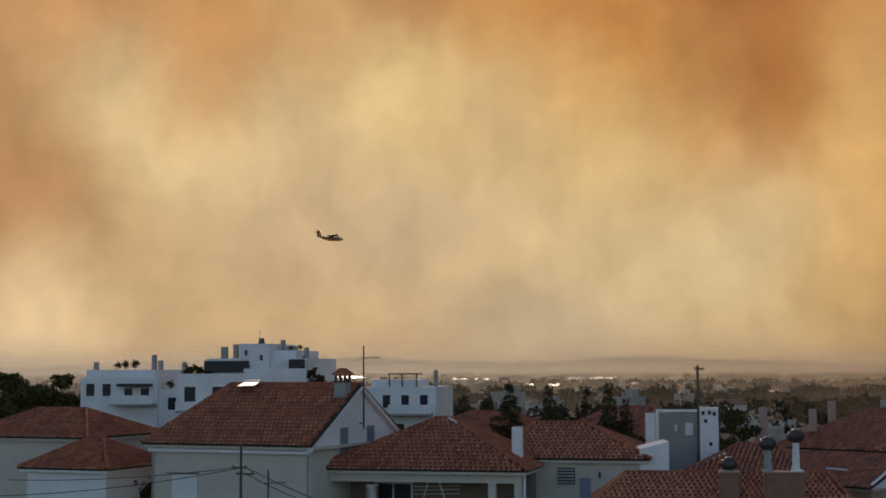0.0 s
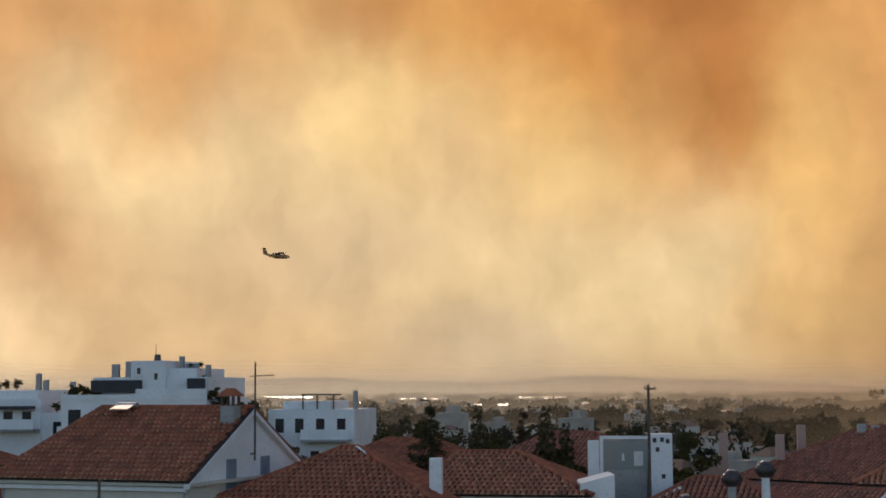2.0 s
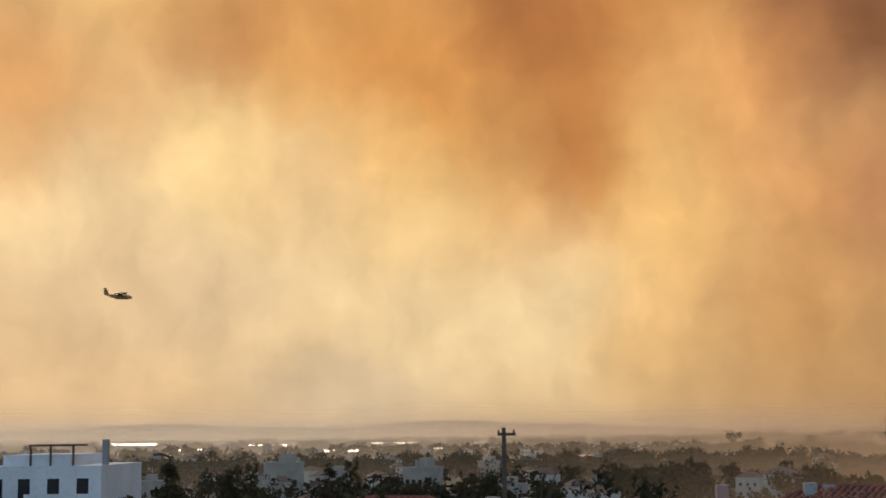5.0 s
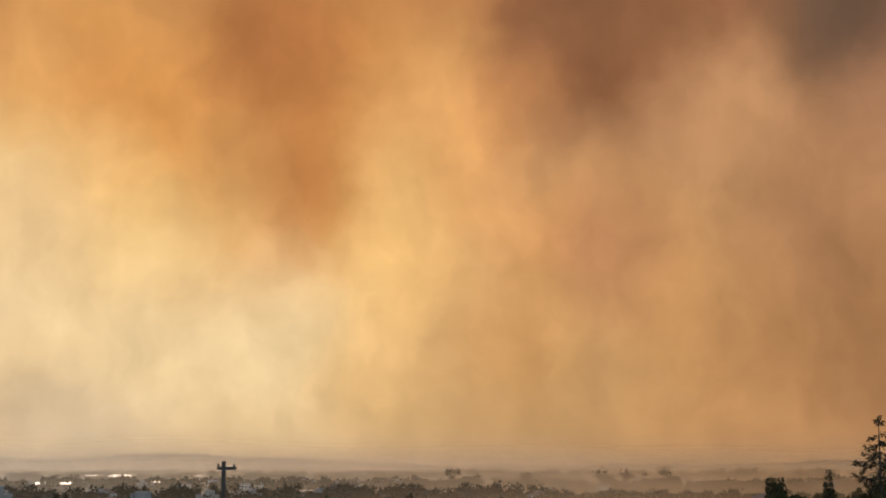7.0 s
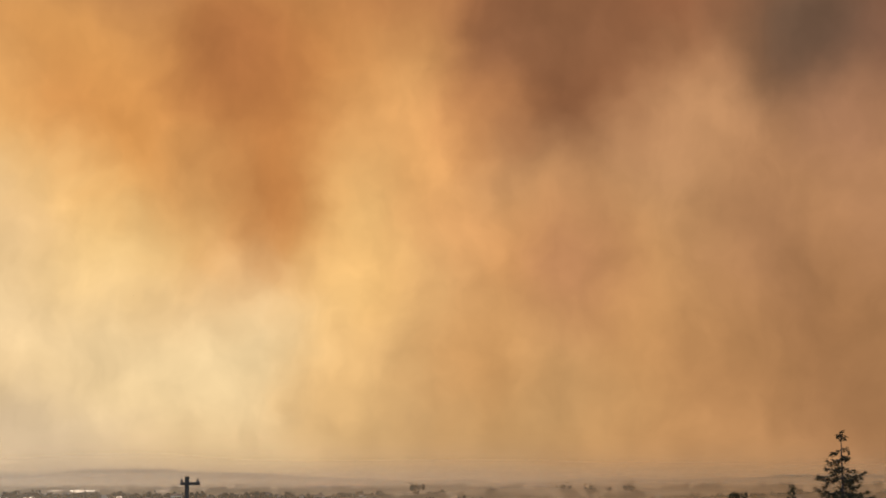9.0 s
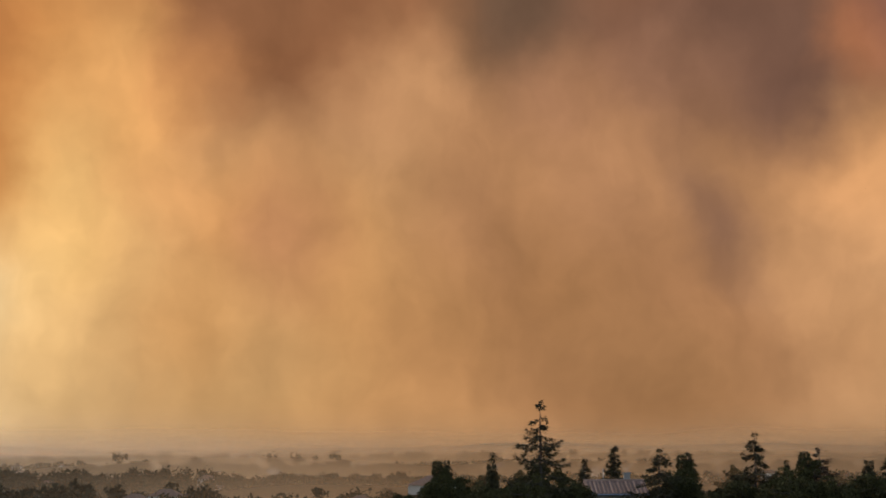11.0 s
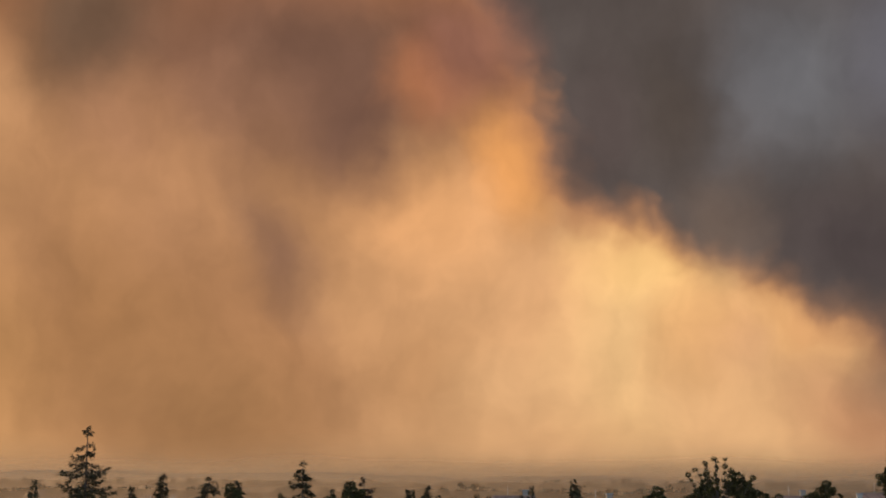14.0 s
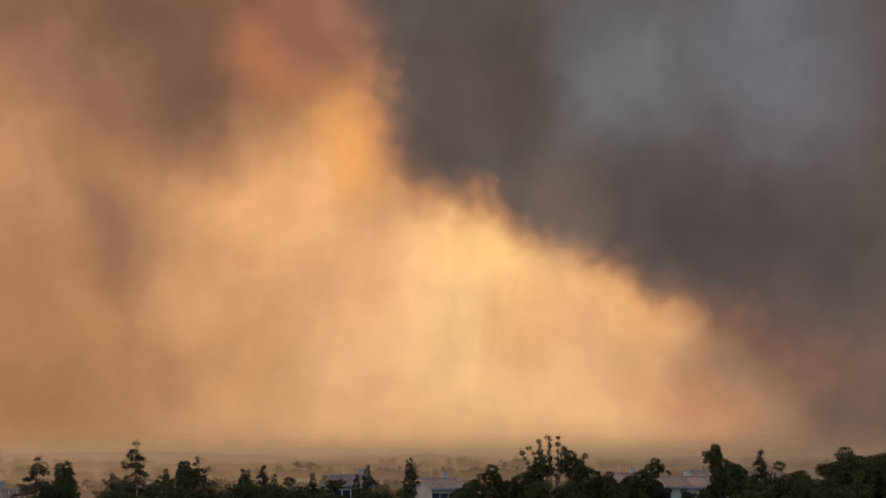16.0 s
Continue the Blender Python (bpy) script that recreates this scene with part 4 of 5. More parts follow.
def conifer(m, h, slope_out, label, seed, gaps=0.15, lean=0.0, needles=NEEDLE, base=0.12, loose=1.0):
    """A conifer with layered drooping limbs, gaps between them and a thin leader. slope_out: spread per metre below the tip."""
    rng = random.Random(seed)
    t = thing("conifer_tree", m, label, "tree", "conifers")
    bm = bmesh.new()
    tube(bm, (0, 0, 0), (lean * 0.5, 0, h * 0.5), 0.018 * h, 0.011 * h, 8)
    tube(bm, (lean * 0.5, 0, h * 0.5), (lean, 0, h), 0.011 * h, 0.015, 6)
    verts, faces = [], []
    z, side_heavy = h - 0.12, rng.uniform(0, math.tau)
    while z > h * base:
        down = h - z
        turn = rng.uniform(0, math.tau)
        n = 3 if down < 1.2 else rng.choice((3, 4, 5))
        for k in range(n):
            if rng.random() < gaps:
                continue
            a = turn + k * math.tau / n + rng.uniform(-0.35, 0.35)
            reach = (0.10 + slope_out * min(down, 7.5 + 0.3 * down)) * rng.uniform(0.6, 1.12) * (1 + 0.22 * math.cos(a - side_heavy))
            p = Vector((lean * z / h, 0, min(h - 0.05, z + rng.uniform(-0.3, 0.3))))
            mid = p + Vector((math.cos(a) * reach * 0.6, math.sin(a) * reach * 0.6, -0.22 * reach))
            q = p + Vector((math.cos(a) * reach, math.sin(a) * reach, reach * rng.uniform(-0.45, 0.12)))
            tube(bm, p, mid, 0.015 + 0.004 * down, 0.02, 4, False)
            tube(bm, mid, q, 0.02, 0.008, 4, False)
            for i in range(int(10 + reach * 52)):
                s = rng.uniform(0.1, 1.04)
                c = (p.lerp(mid, s / 0.6) if s < 0.6 else mid.lerp(q, (s - 0.6) / 0.4))
                fan = 0.06 + 0.16 * (1 - s) * reach
                c = c + Vector((-math.sin(a), math.cos(a), 0)) * rng.gauss(0, fan) + Vector((0, 0, rng.gauss(-0.07, 0.09)))
                d = Vector((rng.gauss(math.cos(a), 0.6), rng.gauss(math.sin(a), 0.6), rng.gauss(-0.25, 0.3))).normalized()
                side = d.cross(Vector((rng.gauss(0, 1), rng.gauss(0, 1), rng.gauss(0, 1)))).normalized()
                ln, b = rng.uniform(0.14, 0.36), len(verts)
                verts += [c - side * 0.045, c + d * ln, c + side * 0.045]
                faces.append((b, b + 1, b + 2))
        z -= rng.uniform(0.16, 0.42) * (0.62 + 0.05 * down) * loose
    part("trunk", bm, BARK, t)
    mesh_part("crown", verts, faces, needles, t, "uneven drooping needle crown")
    return t


def broadleaf(m, h, width, label, seed, count=9000, size=0.1, material=LEAF, trunk=0.32):
    """A forked tree: limbs, twigs and a loose crown of leaf clumps of many sizes."""
    rng = random.Random(seed)
    t = thing("broadleaf_tree", m, label, "tree", "broadleaf trees")
    bm, centres = bmesh.new(), []
    fork = Vector((0, 0, h * trunk))
    tube(bm, (0, 0, 0), fork, 0.03 * h, 0.02 * h, 8)
    squash = rng.uniform(0.85, 1.15)
    for k in range(15):
        a, r = k * 2.4 + rng.uniform(-0.5, 0.5), width * math.sqrt(rng.uniform(0.02, 0.75))
        q = Vector((math.cos(a) * r * squash, math.sin(a) * r, h * (0.9 - 0.34 * (r / width) ** 2 - rng.uniform(0, 0.24))))
        tube(bm, fork, q, 0.012 * h, 0.02, 5, False)
        centres.append((q.x, q.y, q.z, width * rng.uniform(0.2, 0.38)))
        for i in range(6):
            s = q + Vector((rng.gauss(0, 0.34), rng.gauss(0, 0.34), rng.gauss(0.05, 0.16))) * width * 0.62
            s.z = min(s.z, h * 0.985)
            tube(bm, q, s, 0.03, 0.012, 4, False)
            centres.append((s.x, s.y, s.z, width * rng.uniform(0.05, 0.16)))
    for k in range(10):
        a, r = rng.uniform(0, math.tau), width * rng.uniform(0.3, 0.95)
        centres.append((math.cos(a) * r, math.sin(a) * r, h * rng.uniform(0.34, 0.6), width * rng.uniform(0.1, 0.22)))
    part("trunk", bm, BARK, t)
    mesh_part("crown", *leaf_cloud(centres, count, size, 0.8, seed), material, t, "leafy crown with gaps")
    return t


def polar(a, d, z=0.0, turn=0.0, s=1.0):
    """A pose on the ground by heading and distance from the standpoint."""
    return pose(d * math.sin(radians(a)), d * math.cos(radians(a)), z, 0, 0, turn) @ Matrix.Scale(s, 4)


def top(a, e, d, h, turn=0.0):
    """A pose at a heading and distance whose tree of height h is scaled to end at the elevation e."""
    return polar(a, d, 0, turn, (EYE + d * math.tan(radians(e))) / h)


conifer(polar(24.45, 110), 15.4, 0.50, "tall dark conifer with sparse drooping limbs", 3, 0.36, loose=1.5)
conifer(polar(32.45, 120), 13.1, 0.62, "dark conifer with a ragged top", 5, 0.25, loose=1.3)
conifer(polar(28.66, 120), 11.9, 0.75, "dark conifer leaning to one side", 6, 0.3, 0.7, loose=1.3)
conifer(polar(34.95, 120), 12.0, 0.75, "bent reddish conifer with a curled top", 8, 0.3, -0.5, DRYNEEDLE, loose=1.4)
snag = conifer(pose(-12.2, 53.6, 0), 11.0, 0.42, "half-dead conifer with a curled bare top", 9, 0.15, -0.1)
bm, last = bmesh.new(), Vector((-0.1, 0, 10.9))
for k in range(1, 8):
    q = Vector((-0.1 + 0.08 * math.sin(k * 0.5) - 0.012 * k * k, 0, 10.9 + 0.13 * k - 0.011 * k * k))
    tube(bm, last, q, 0.05, 0.045, 5, False)
    last = q
part("bare_leader", bm, BARK, snag, "bare curled leader")
slim = conifer(polar(-6.85, 72), 10.6, 0.22, "thin half-dead conifer above the roofs", 14, 0.3, 0.1, DRYNEEDLE)

# a bare shrub beside the tall pole
rng = random.Random(4)
twig = thing("bare_shrub", pose(1.15, 55.0, 0), "leafless shrub with upright twigs beside the pole", "shrub")
bm = bmesh.new()
tube(bm, (0, 0, 0), (0, 0, 8.5), 0.12, 0.07, 6)
for k in range(16):
    z, a = rng.uniform(7.0, 9.6), rng.uniform(0, math.tau)
    p = Vector((0, 0, min(z, 8.5)))
    q = p + Vector((math.cos(a) * rng.uniform(0.4, 1.0), math.sin(a) * 0.5, rng.uniform(0.9, 2.4)))
    tube(bm, p, q, 0.035, 0.012, 4, False)
    tube(bm, p.lerp(q, 0.5), q + Vector((rng.uniform(-0.4, 0.4), 0, -0.2)), 0.02, 0.01, 4, False)
part("twigs", bm, BARK, twig)

# models of the repeated trees
round_tree = broadleaf(top(45.4, 0.12, 112, 10), 10, 2.7, "dense round dark green broadleaf tree", 21, 34000, 0.075)
shooty = broadleaf(polar(48.2, 110), 11.9, 3.3, "spreading tree with leafy shoots above its crown", 22, 30000, 0.075)
bm, centres, rng = bmesh.new(), [], random.Random(6)
for k in range(13):
    x = -2.7 + 0.46 * k + rng.uniform(-0.15, 0.15)
    p = Vector((x * 0.3, rng.uniform(-0.6, 0.6), 9.6))
    q = Vector((x * 1.12, p.y * 1.6, 13.9 - abs(x + 0.2) * 0.5 + rng.uniform(-0.9, 0.1)))
    tube(bm, p, q, 0.05, 0.015, 4, False)
    for i in range(5):
        c = p.lerp(q, 0.45 + 0.13 * i)
        centres.append((c.x + rng.uniform(-0.15, 0.15), c.y, c.z, rng.uniform(0.1, 0.24)))
part("shoots", bm, BARK, shooty, "thin upright shoots")
mesh_part("shoot_leaves", *leaf_cloud(centres, 2600, 0.08, 0.9, 61), LEAF, shooty, "loose leaf tufts")
wide_tree = broadleaf(top(50.3, -0.5, 118, 10), 10, 3.4, "wide dark green broadleaf tree", 23, 34000, 0.08)
olive = broadleaf(top(58.6, -0.15, 105, 10), 10, 3.4, "broad olive-green tree among houses", 24, 34000, 0.075)
far_tree = broadleaf(top(39.72, -0.5, 150, 10), 10, 2.8, "small dark rounded tree among houses", 25, 9000, 0.15)


def cypress(m, h, r, label, seed):
    """A narrow flame-shaped tree."""
    t = thing("cypress_tree", m, label, "tree", "cypresses")
    part("trunk", one_tube((0, 0, 0), (0, 0, h * 0.8), 0.14, 0.04, 7), BARK, t)
    centres = [(0.06 * math.sin(k * 2.1), 0.06 * math.cos(k * 1.7), h * (0.08 + 0.9 * k / 15), r * (0.25 + 0.9 * math.sin(math.pi * (0.12 + 0.85 * k / 15)) ** 0.8)) for k in range(16)]
    mesh_part("crown", *leaf_cloud(centres, 2600, 0.16, 1.3, seed), NEEDLE, t, "narrow dark crown")
    return t


spire = cypress(top(42.71, -0.11, 140, 11.5), 11.5, 0.75, "slim dark cypress among the houses", 31)
small_fir = conifer(top(54.9, -0.25, 130, 10), 10, 0.30, "small dark fir tree among the houses", 12, 0.1)

for model, places in ((spire, ((39.05, -0.75, 150), (39.5, -0.8, 160), (41.1, -0.45, 150), (40.7, -0.8, 150), (20.9, -0.57, 125), (22.6, -0.3, 140), (36.6, -0.6, 150), (37.6, -0.8, 150), (33.6, -0.6, 150))),
                      (small_fir, ((27.25, -0.6, 130), (55.9, -0.4, 140), (30.0, -0.75, 140), (37.2, -0.9, 140), (26.1, -1.0, 130))),
                      (round_tree, ((20.4, -1.1, 120), (54.6, -0.15, 150), (33.8, -0.9, 110), (29.6, -0.9, 125), (47.1, -0.75, 114), (49.4, -0.55, 112), (51.6, -0.6, 150))),
                      (wide_tree, ((36.0, -0.95, 110), (38.2, -1.0, 115), (57.0, -0.7, 120), (25.3, -1.3, 112), (31.2, -1.2, 112), (42.0, -1.2, 112), (56.3, -1.2, 105))),
                      (olive, ((60.2, 0.05, 112), (57.2, -0.75, 110), (34.4, -1.3, 100), (23.2, -1.5, 100), (61.8, -0.4, 110), (38.6, -1.35, 105)))):
    for a, e, d in places:
        h = {spire: 11.5}.get(model, 10)
        copy_thing(model, top(a, e, d, h, (a * 77) % 360))

# trees scattered over the near town, heights kept below the eye
rng = random.Random(11)
for k in range(170):
    a, d = rng.uniform(-27, 63), rng.uniform(95, 330)
    if a < 12 and d < 130:
        d += 80
    h = 10
    e = rng.uniform(-1.9, -0.75) if a > 20 else rng.uniform(-2.9, -1.7)
    if any(abs(a - b) < 1.8 and d < 146 for b in (27.2, 40.4, 43.8, 52.4, 54.0, 59.9)):
        continue
    tall = EYE + d * math.tan(radians(e))
    if tall < 3.5:
        continue
    copy_thing(rng.choice((far_tree, far_tree, round_tree, wide_tree, small_fir)), top(a, e, d, h, rng.uniform(0, 360)))
for x, y, s in ((-50.5, 60, 1.22), (-56.5, 82, 1.2), (-58.5, 80, 1.18), (-52.0, 62, 1.1), (-30.5, 76, 1.14), (-46, 62, 0.86), (-24.2, 66, 0.93), (-17.6, 66, 0.95), (-5.5, 58, 0.86), (-7.5, 60, 0.8), (-14.5, 62, 0.86), (2.5, 60, 0.82), (-36.5, 50.5, 0.62)):
    copy_thing(far_tree, pose(x, y, 0, 0, 0, x * 31 % 360) @ Matrix.Scale(s, 4))
for x, y, s in ((-6.0, 57.5, 0.93), (-10.2, 59.0, 0.92), (-4.9, 58.5, 0.84)):
    copy_thing(spire, pose(x, y, 0) @ Matrix.Scale(s, 4))
# plants on the roof terraces
for x, y, z, s in ((-41.2, 74.6, 11.2, 0.17), (-40.6, 74.4, 11.2, 0.14), (-31.2, 74.6, 10.4, 0.24), (-30.8, 75.6, 9.6, 0.26), (-41.8, 74.5, 11.2, 0.16), (-32.2, 75.0, 12.0, 0.14), (-39.9, 74.2, 11.3, 0.12), (-49.9, 81, 11.95, 0.12), (-49.0, 81, 11.95, 0.13), (-50.6, 81, 11.95, 0.10), (-45.5, 80.5, 10.2, 0.12), (-32.6, 76, 13.5, 0.07), (-33.4, 76, 13.5, 0.06)):
    tagged(copy_thing(far_tree, pose(x, y, z - 2.6 * s, 0, 0, x * 53 % 360) @ Matrix.Scale(s, 4)), "dark potted shrub on a roof terrace", "plant", "terrace plants")


# ---------------------------------------------------------------- the town on the plain
def town_house(m, w, d, h, kind, label):
    t = thing("town_house", m, label, "house", "houses of the town")
    wall = part("wall", one_box(-w / 2, -d / 2, 0, w / 2, d / 2, h), DULL if kind else CREAM, t)
    for x in (-w * 0.3, 0.0, w * 0.3):
        for z in (h * 0.2, h * 0.62):
            part("window", one_box(x - 0.45, -d / 2 - 0.03, z, x + 0.45, -d / 2 - 0.004, z + 1.1), GLASS, wall, "dark window")
    if kind == 0:
        bm = bmesh.new()
        low = [bm.verts.new(p) for p in ((-w / 2 - 0.4, -d / 2 - 0.4, h), (w / 2 + 0.4, -d / 2 - 0.4, h), (w / 2 + 0.4, d / 2 + 0.4, h), (-w / 2 - 0.4, d / 2 + 0.4, h))]
        peak = [bm.verts.new((-w * 0.15, 0, h + 1.9)), bm.verts.new((w * 0.15, 0, h + 1.9))]
        for f in ((low[0], low[1], peak[1], peak[0]), (low[1], low[2], peak[1]), (low[2], low[3], peak[0], peak[1]), (low[3], low[0], peak[0]), low[::-1]):
            bm.faces.new(f)
        part("roof", bm, DUSTTILE, t, "faded hipped tile roof")
    else:
        part("roof", one_box(-w / 2 - 0.1, -d / 2 - 0.1, h, w / 2 + 0.1, d / 2 + 0.1, h + 0.5), DULL, t, "pale flat roof parapet")
        part("stair_house", one_box(-w * 0.1, -d * 0.1, h + 0.5, w * 0.3, d * 0.3, h + 2.2), DULL, t, "small pale stair house")
        part("chimney", one_box(-w * 0.35, -0.3, h + 0.5, -w * 0.35 + 0.5, 0.3, h + 1.8), CONCRETE, t)
    return t


tile_home = town_house(polar(20.4, 240, 0, -46, 0.8), 8.5, 6.0, 7.7, 0, "beige house with a faded terracotta roof among trees")
flat_home = town_house(polar(-3.1, 230, 0, -35, 0.8), 5.0, 6.0, 7.8, 1, "white flat-roofed house among trees")
tower_home = town_house(polar(-8.4, 260, 0, -50, 0.8), 5.2, 7.0, 8.4, 1, "white two-storey house with a flat roof")
copy_thing(tile_home, polar(28.0, 150, 0, -20, 0.9))
rng = random.Random(5)
for k in range(340):
    a, d = rng.uniform(-28, 40) if k < 250 else rng.uniform(-24, 9), 105 + 900 * rng.random() ** 2.2
    if a > 12 and d < 180:
        continue
    if a > 5 and rng.random() < 0.6:
        continue
    copy_thing(rng.choice((tile_home, tile_home, flat_home, tower_home) if a < 5 else (tile_home,)), polar(a, d, 0, rng.uniform(-60, 60), rng.uniform(0.45, 0.75) * (1 if d > 200 else 0.9)))


def villa(m, w, d, h, rise, label, roof_tiles, tone, balcony=False):
    """A two-storey villa with a low gabled roof, ribs of tiles, eaves, gutters, framed windows and a chimney."""
    t = thing("villa", m, label, "house", "villas among the trees")
    bm = bmesh.new()
    box(bm, -w / 2, -d / 2, 0, w / 2, d / 2, h)
    a = [bm.verts.new(v) for v in ((-w / 2, -d / 2, h), (-w / 2, d / 2, h), (-w / 2, 0, h + rise * 0.88))]
    b = [bm.verts.new((-v.co.x, v.co.y, v.co.z)) for v in a]
    bm.faces.new(a[::-1]), bm.faces.new(b)
    wall = part("wall", bm, tone, t)
    for k in range(4):
        x = -w * 0.38 + w * 0.253 * k
        win = part("window", one_box(x - 0.42, -d / 2 - 0.02, h - 1.75, x + 0.42, -d / 2 - 0.004, h - 0.55), GLASS, wall, "dark window")
        bm = bmesh.new()
        for x0, z0, x1, z1 in ((x - 0.52, h - 1.85, x + 0.52, h - 1.75), (x - 0.52, h - 0.55, x + 0.52, h - 0.45), (x - 0.52, h - 1.75, x - 0.42, h - 0.55), (x + 0.42, h - 1.75, x + 0.52, h - 0.55)):
            box(bm, x0, -d / 2 - 0.06, z0, x1, -d / 2 - 0.003, z1)
        part("frame", bm, CREAM, win)
    over = 0.45
    slope = math.atan2(rise, d / 2)
    roof_bm = bmesh.new()
    for side in (-1, 1):
        q = [Vector((sx * (w / 2 + over), side * (d / 2 + over), h - over * math.tan(slope))) if low else Vector((sx * (w / 2 + over), 0, h + rise)) for sx, low in ((-1, 1), (1, 1), (1, 0), (-1, 0))]
        lo, hi = [roof_bm.verts.new(v) for v in q], [roof_bm.verts.new(v + Vector((0, 0, 0.14))) for v in q]
        roof_bm.faces.new(hi), roof_bm.faces.new(lo[::-1])
        for k in range(4):
            roof_bm.faces.new((lo[k], lo[(k + 1) % 4], hi[(k + 1) % 4], hi[k]))
    roof = part("roof", roof_bm, roof_tiles, t, "low gabled roof with rows of tiles")
    part("ridge", one_tube((-w / 2 - over, 0, h + rise + 0.17), (w / 2 + over, 0, h + rise + 0.17), 0.12, 0.12, 6), roof_tiles, roof)
    for side in (-1, 1):
        for k in range(int((w + 2 * over) / 0.36)):
            x = -w / 2 - over + 0.18 + 0.36 * k
            part("roof_tile", one_tube((x, side * (d / 2 + over), h - over * math.tan(slope) + 0.14), (x, 0, h + rise + 0.14), 0.09, 0.09, 5), roof_tiles, roof)
    part("gutter", one_tube((-w / 2 - over, -d / 2 - over - 0.05, h - 0.12), (w / 2 + over, -d / 2 - over - 0.05, h - 0.12), 0.07, 0.07, 6), METAL, roof, "grey gutter")
    x = w * 0.28
    flue = part("chimney", one_box(x - 0.28, 0.5, h, x + 0.28, 1.0, h + rise + 0.75), tone, t)
    part("cap", one_box(x - 0.36, 0.42, h + rise + 0.75, x + 0.36, 1.08, h + rise + 0.87), CONCRETE, flue)
    part("aerial", one_tube((-w * 0.2, 0.2, h + rise), (-w * 0.2, 0.2, h + rise + 1.3), 0.025, 0.02, 5), METAL, t)
    if balcony:
        part("balcony", one_box(-w * 0.45, -d / 2 - 1.5, h - 2.9, w * 0.45, -d / 2, h - 2.7), CONCRETE, t)
        for k in range(8):
            x = -w * 0.44 + w * 0.1257 * k
            part("post", one_tube((x, -d / 2 - 1.4, h - 2.7), (x, -d / 2 - 1.4, h - 1.75), 0.03, 0.03, 5), CREAM, t)
        part("handrail", one_tube((-w * 0.45, -d / 2 - 1.4, h - 1.75), (w * 0.45, -d / 2 - 1.4, h - 1.75), 0.04, 0.04, 6), CREAM, t)
    return t


beige_villa = villa(polar(52.5, 165, 0, -40), 7.6, 6.4, 8.75, 0.85, "beige villa with a pale dusty tile roof", PALETILE, CREAM)
grey_villa = villa(polar(40.45, 160, 0, -58), 3.8, 5.2, 9.0, 0.8, "pale villa with a low dusty roof among trees", PALETILE, DULL)
porch_villa = villa(polar(54.0, 172, 0, -30), 4.6, 5.4, 9.3, 0.9, "villa with a balcony and a pale tile roof", PALETILE, DULL, True)
copy_thing(grey_villa, polar(43.8, 158, 0, -20, 0.97))
copy_thing(porch_villa, polar(27.2, 124, 0, -20, 0.90))
copy_thing(porch_villa, polar(59.9, 160, 0, -50, 1.0))
copy_thing(beige_villa, polar(55.4, 192, 0, -60, 1.02))
copy_thing(grey_villa, polar(50.9, 175, 0, -30, 1.0))


def warehouse(m, w, label):
    t = thing("warehouse", m, label, "building", "warehouses on the plain")
    part("wall", one_box(-w / 2, 0, 0, w / 2, 40, 6.0), CONCRETE, t)
    bm = bmesh.new()
    pts = [(-w / 2 - 1, -1, 6), (-w / 2 - 1, 20, 8.6), (-w / 2 - 1, 41, 6)]
    a, b = [bm.verts.new(p) for p in pts], [bm.verts.new((-p[0], p[1], p[2])) for p in pts]
    for f in ((a[0], b[0], b[1], a[1]), (a[1], b[1], b[2], a[2]), a[::-1], b, (a[0], a[2], b[2], b[0])):
        bm.faces.new(f)
    part("roof", bm, PANEL, t, "bright sheet-metal roof")
    return t


depot = warehouse(polar(5.5, 1500, 0, -5), 60, "long pale warehouse with a bright metal roof")
for a, d, s in ((-1.2, 1300, 0.35), (-4.0, 1000, 0.8), (-2.5, 820, 0.5), (-6.0, 760, 0.5), (0.3, 900, 0.4), (2.2, 780, 0.3), (-9, 1100, 0.6), (12.5, 1600, 0.9), (13.8, 1700, 0.8), (4.0, 1450, 0.5), (-12, 900, 0.5), (7.0, 640, 0.2), (-14, 1200, 0.7), (9.5, 1900, 0.9), (15.6, 1500, 0.6), (3.0, 620, 0.25)):
    copy_thing(depot, polar(a, d, 0, -a + (a * 13) % 9 - 4, s * (0.75 if d < 1150 else 0.9)))

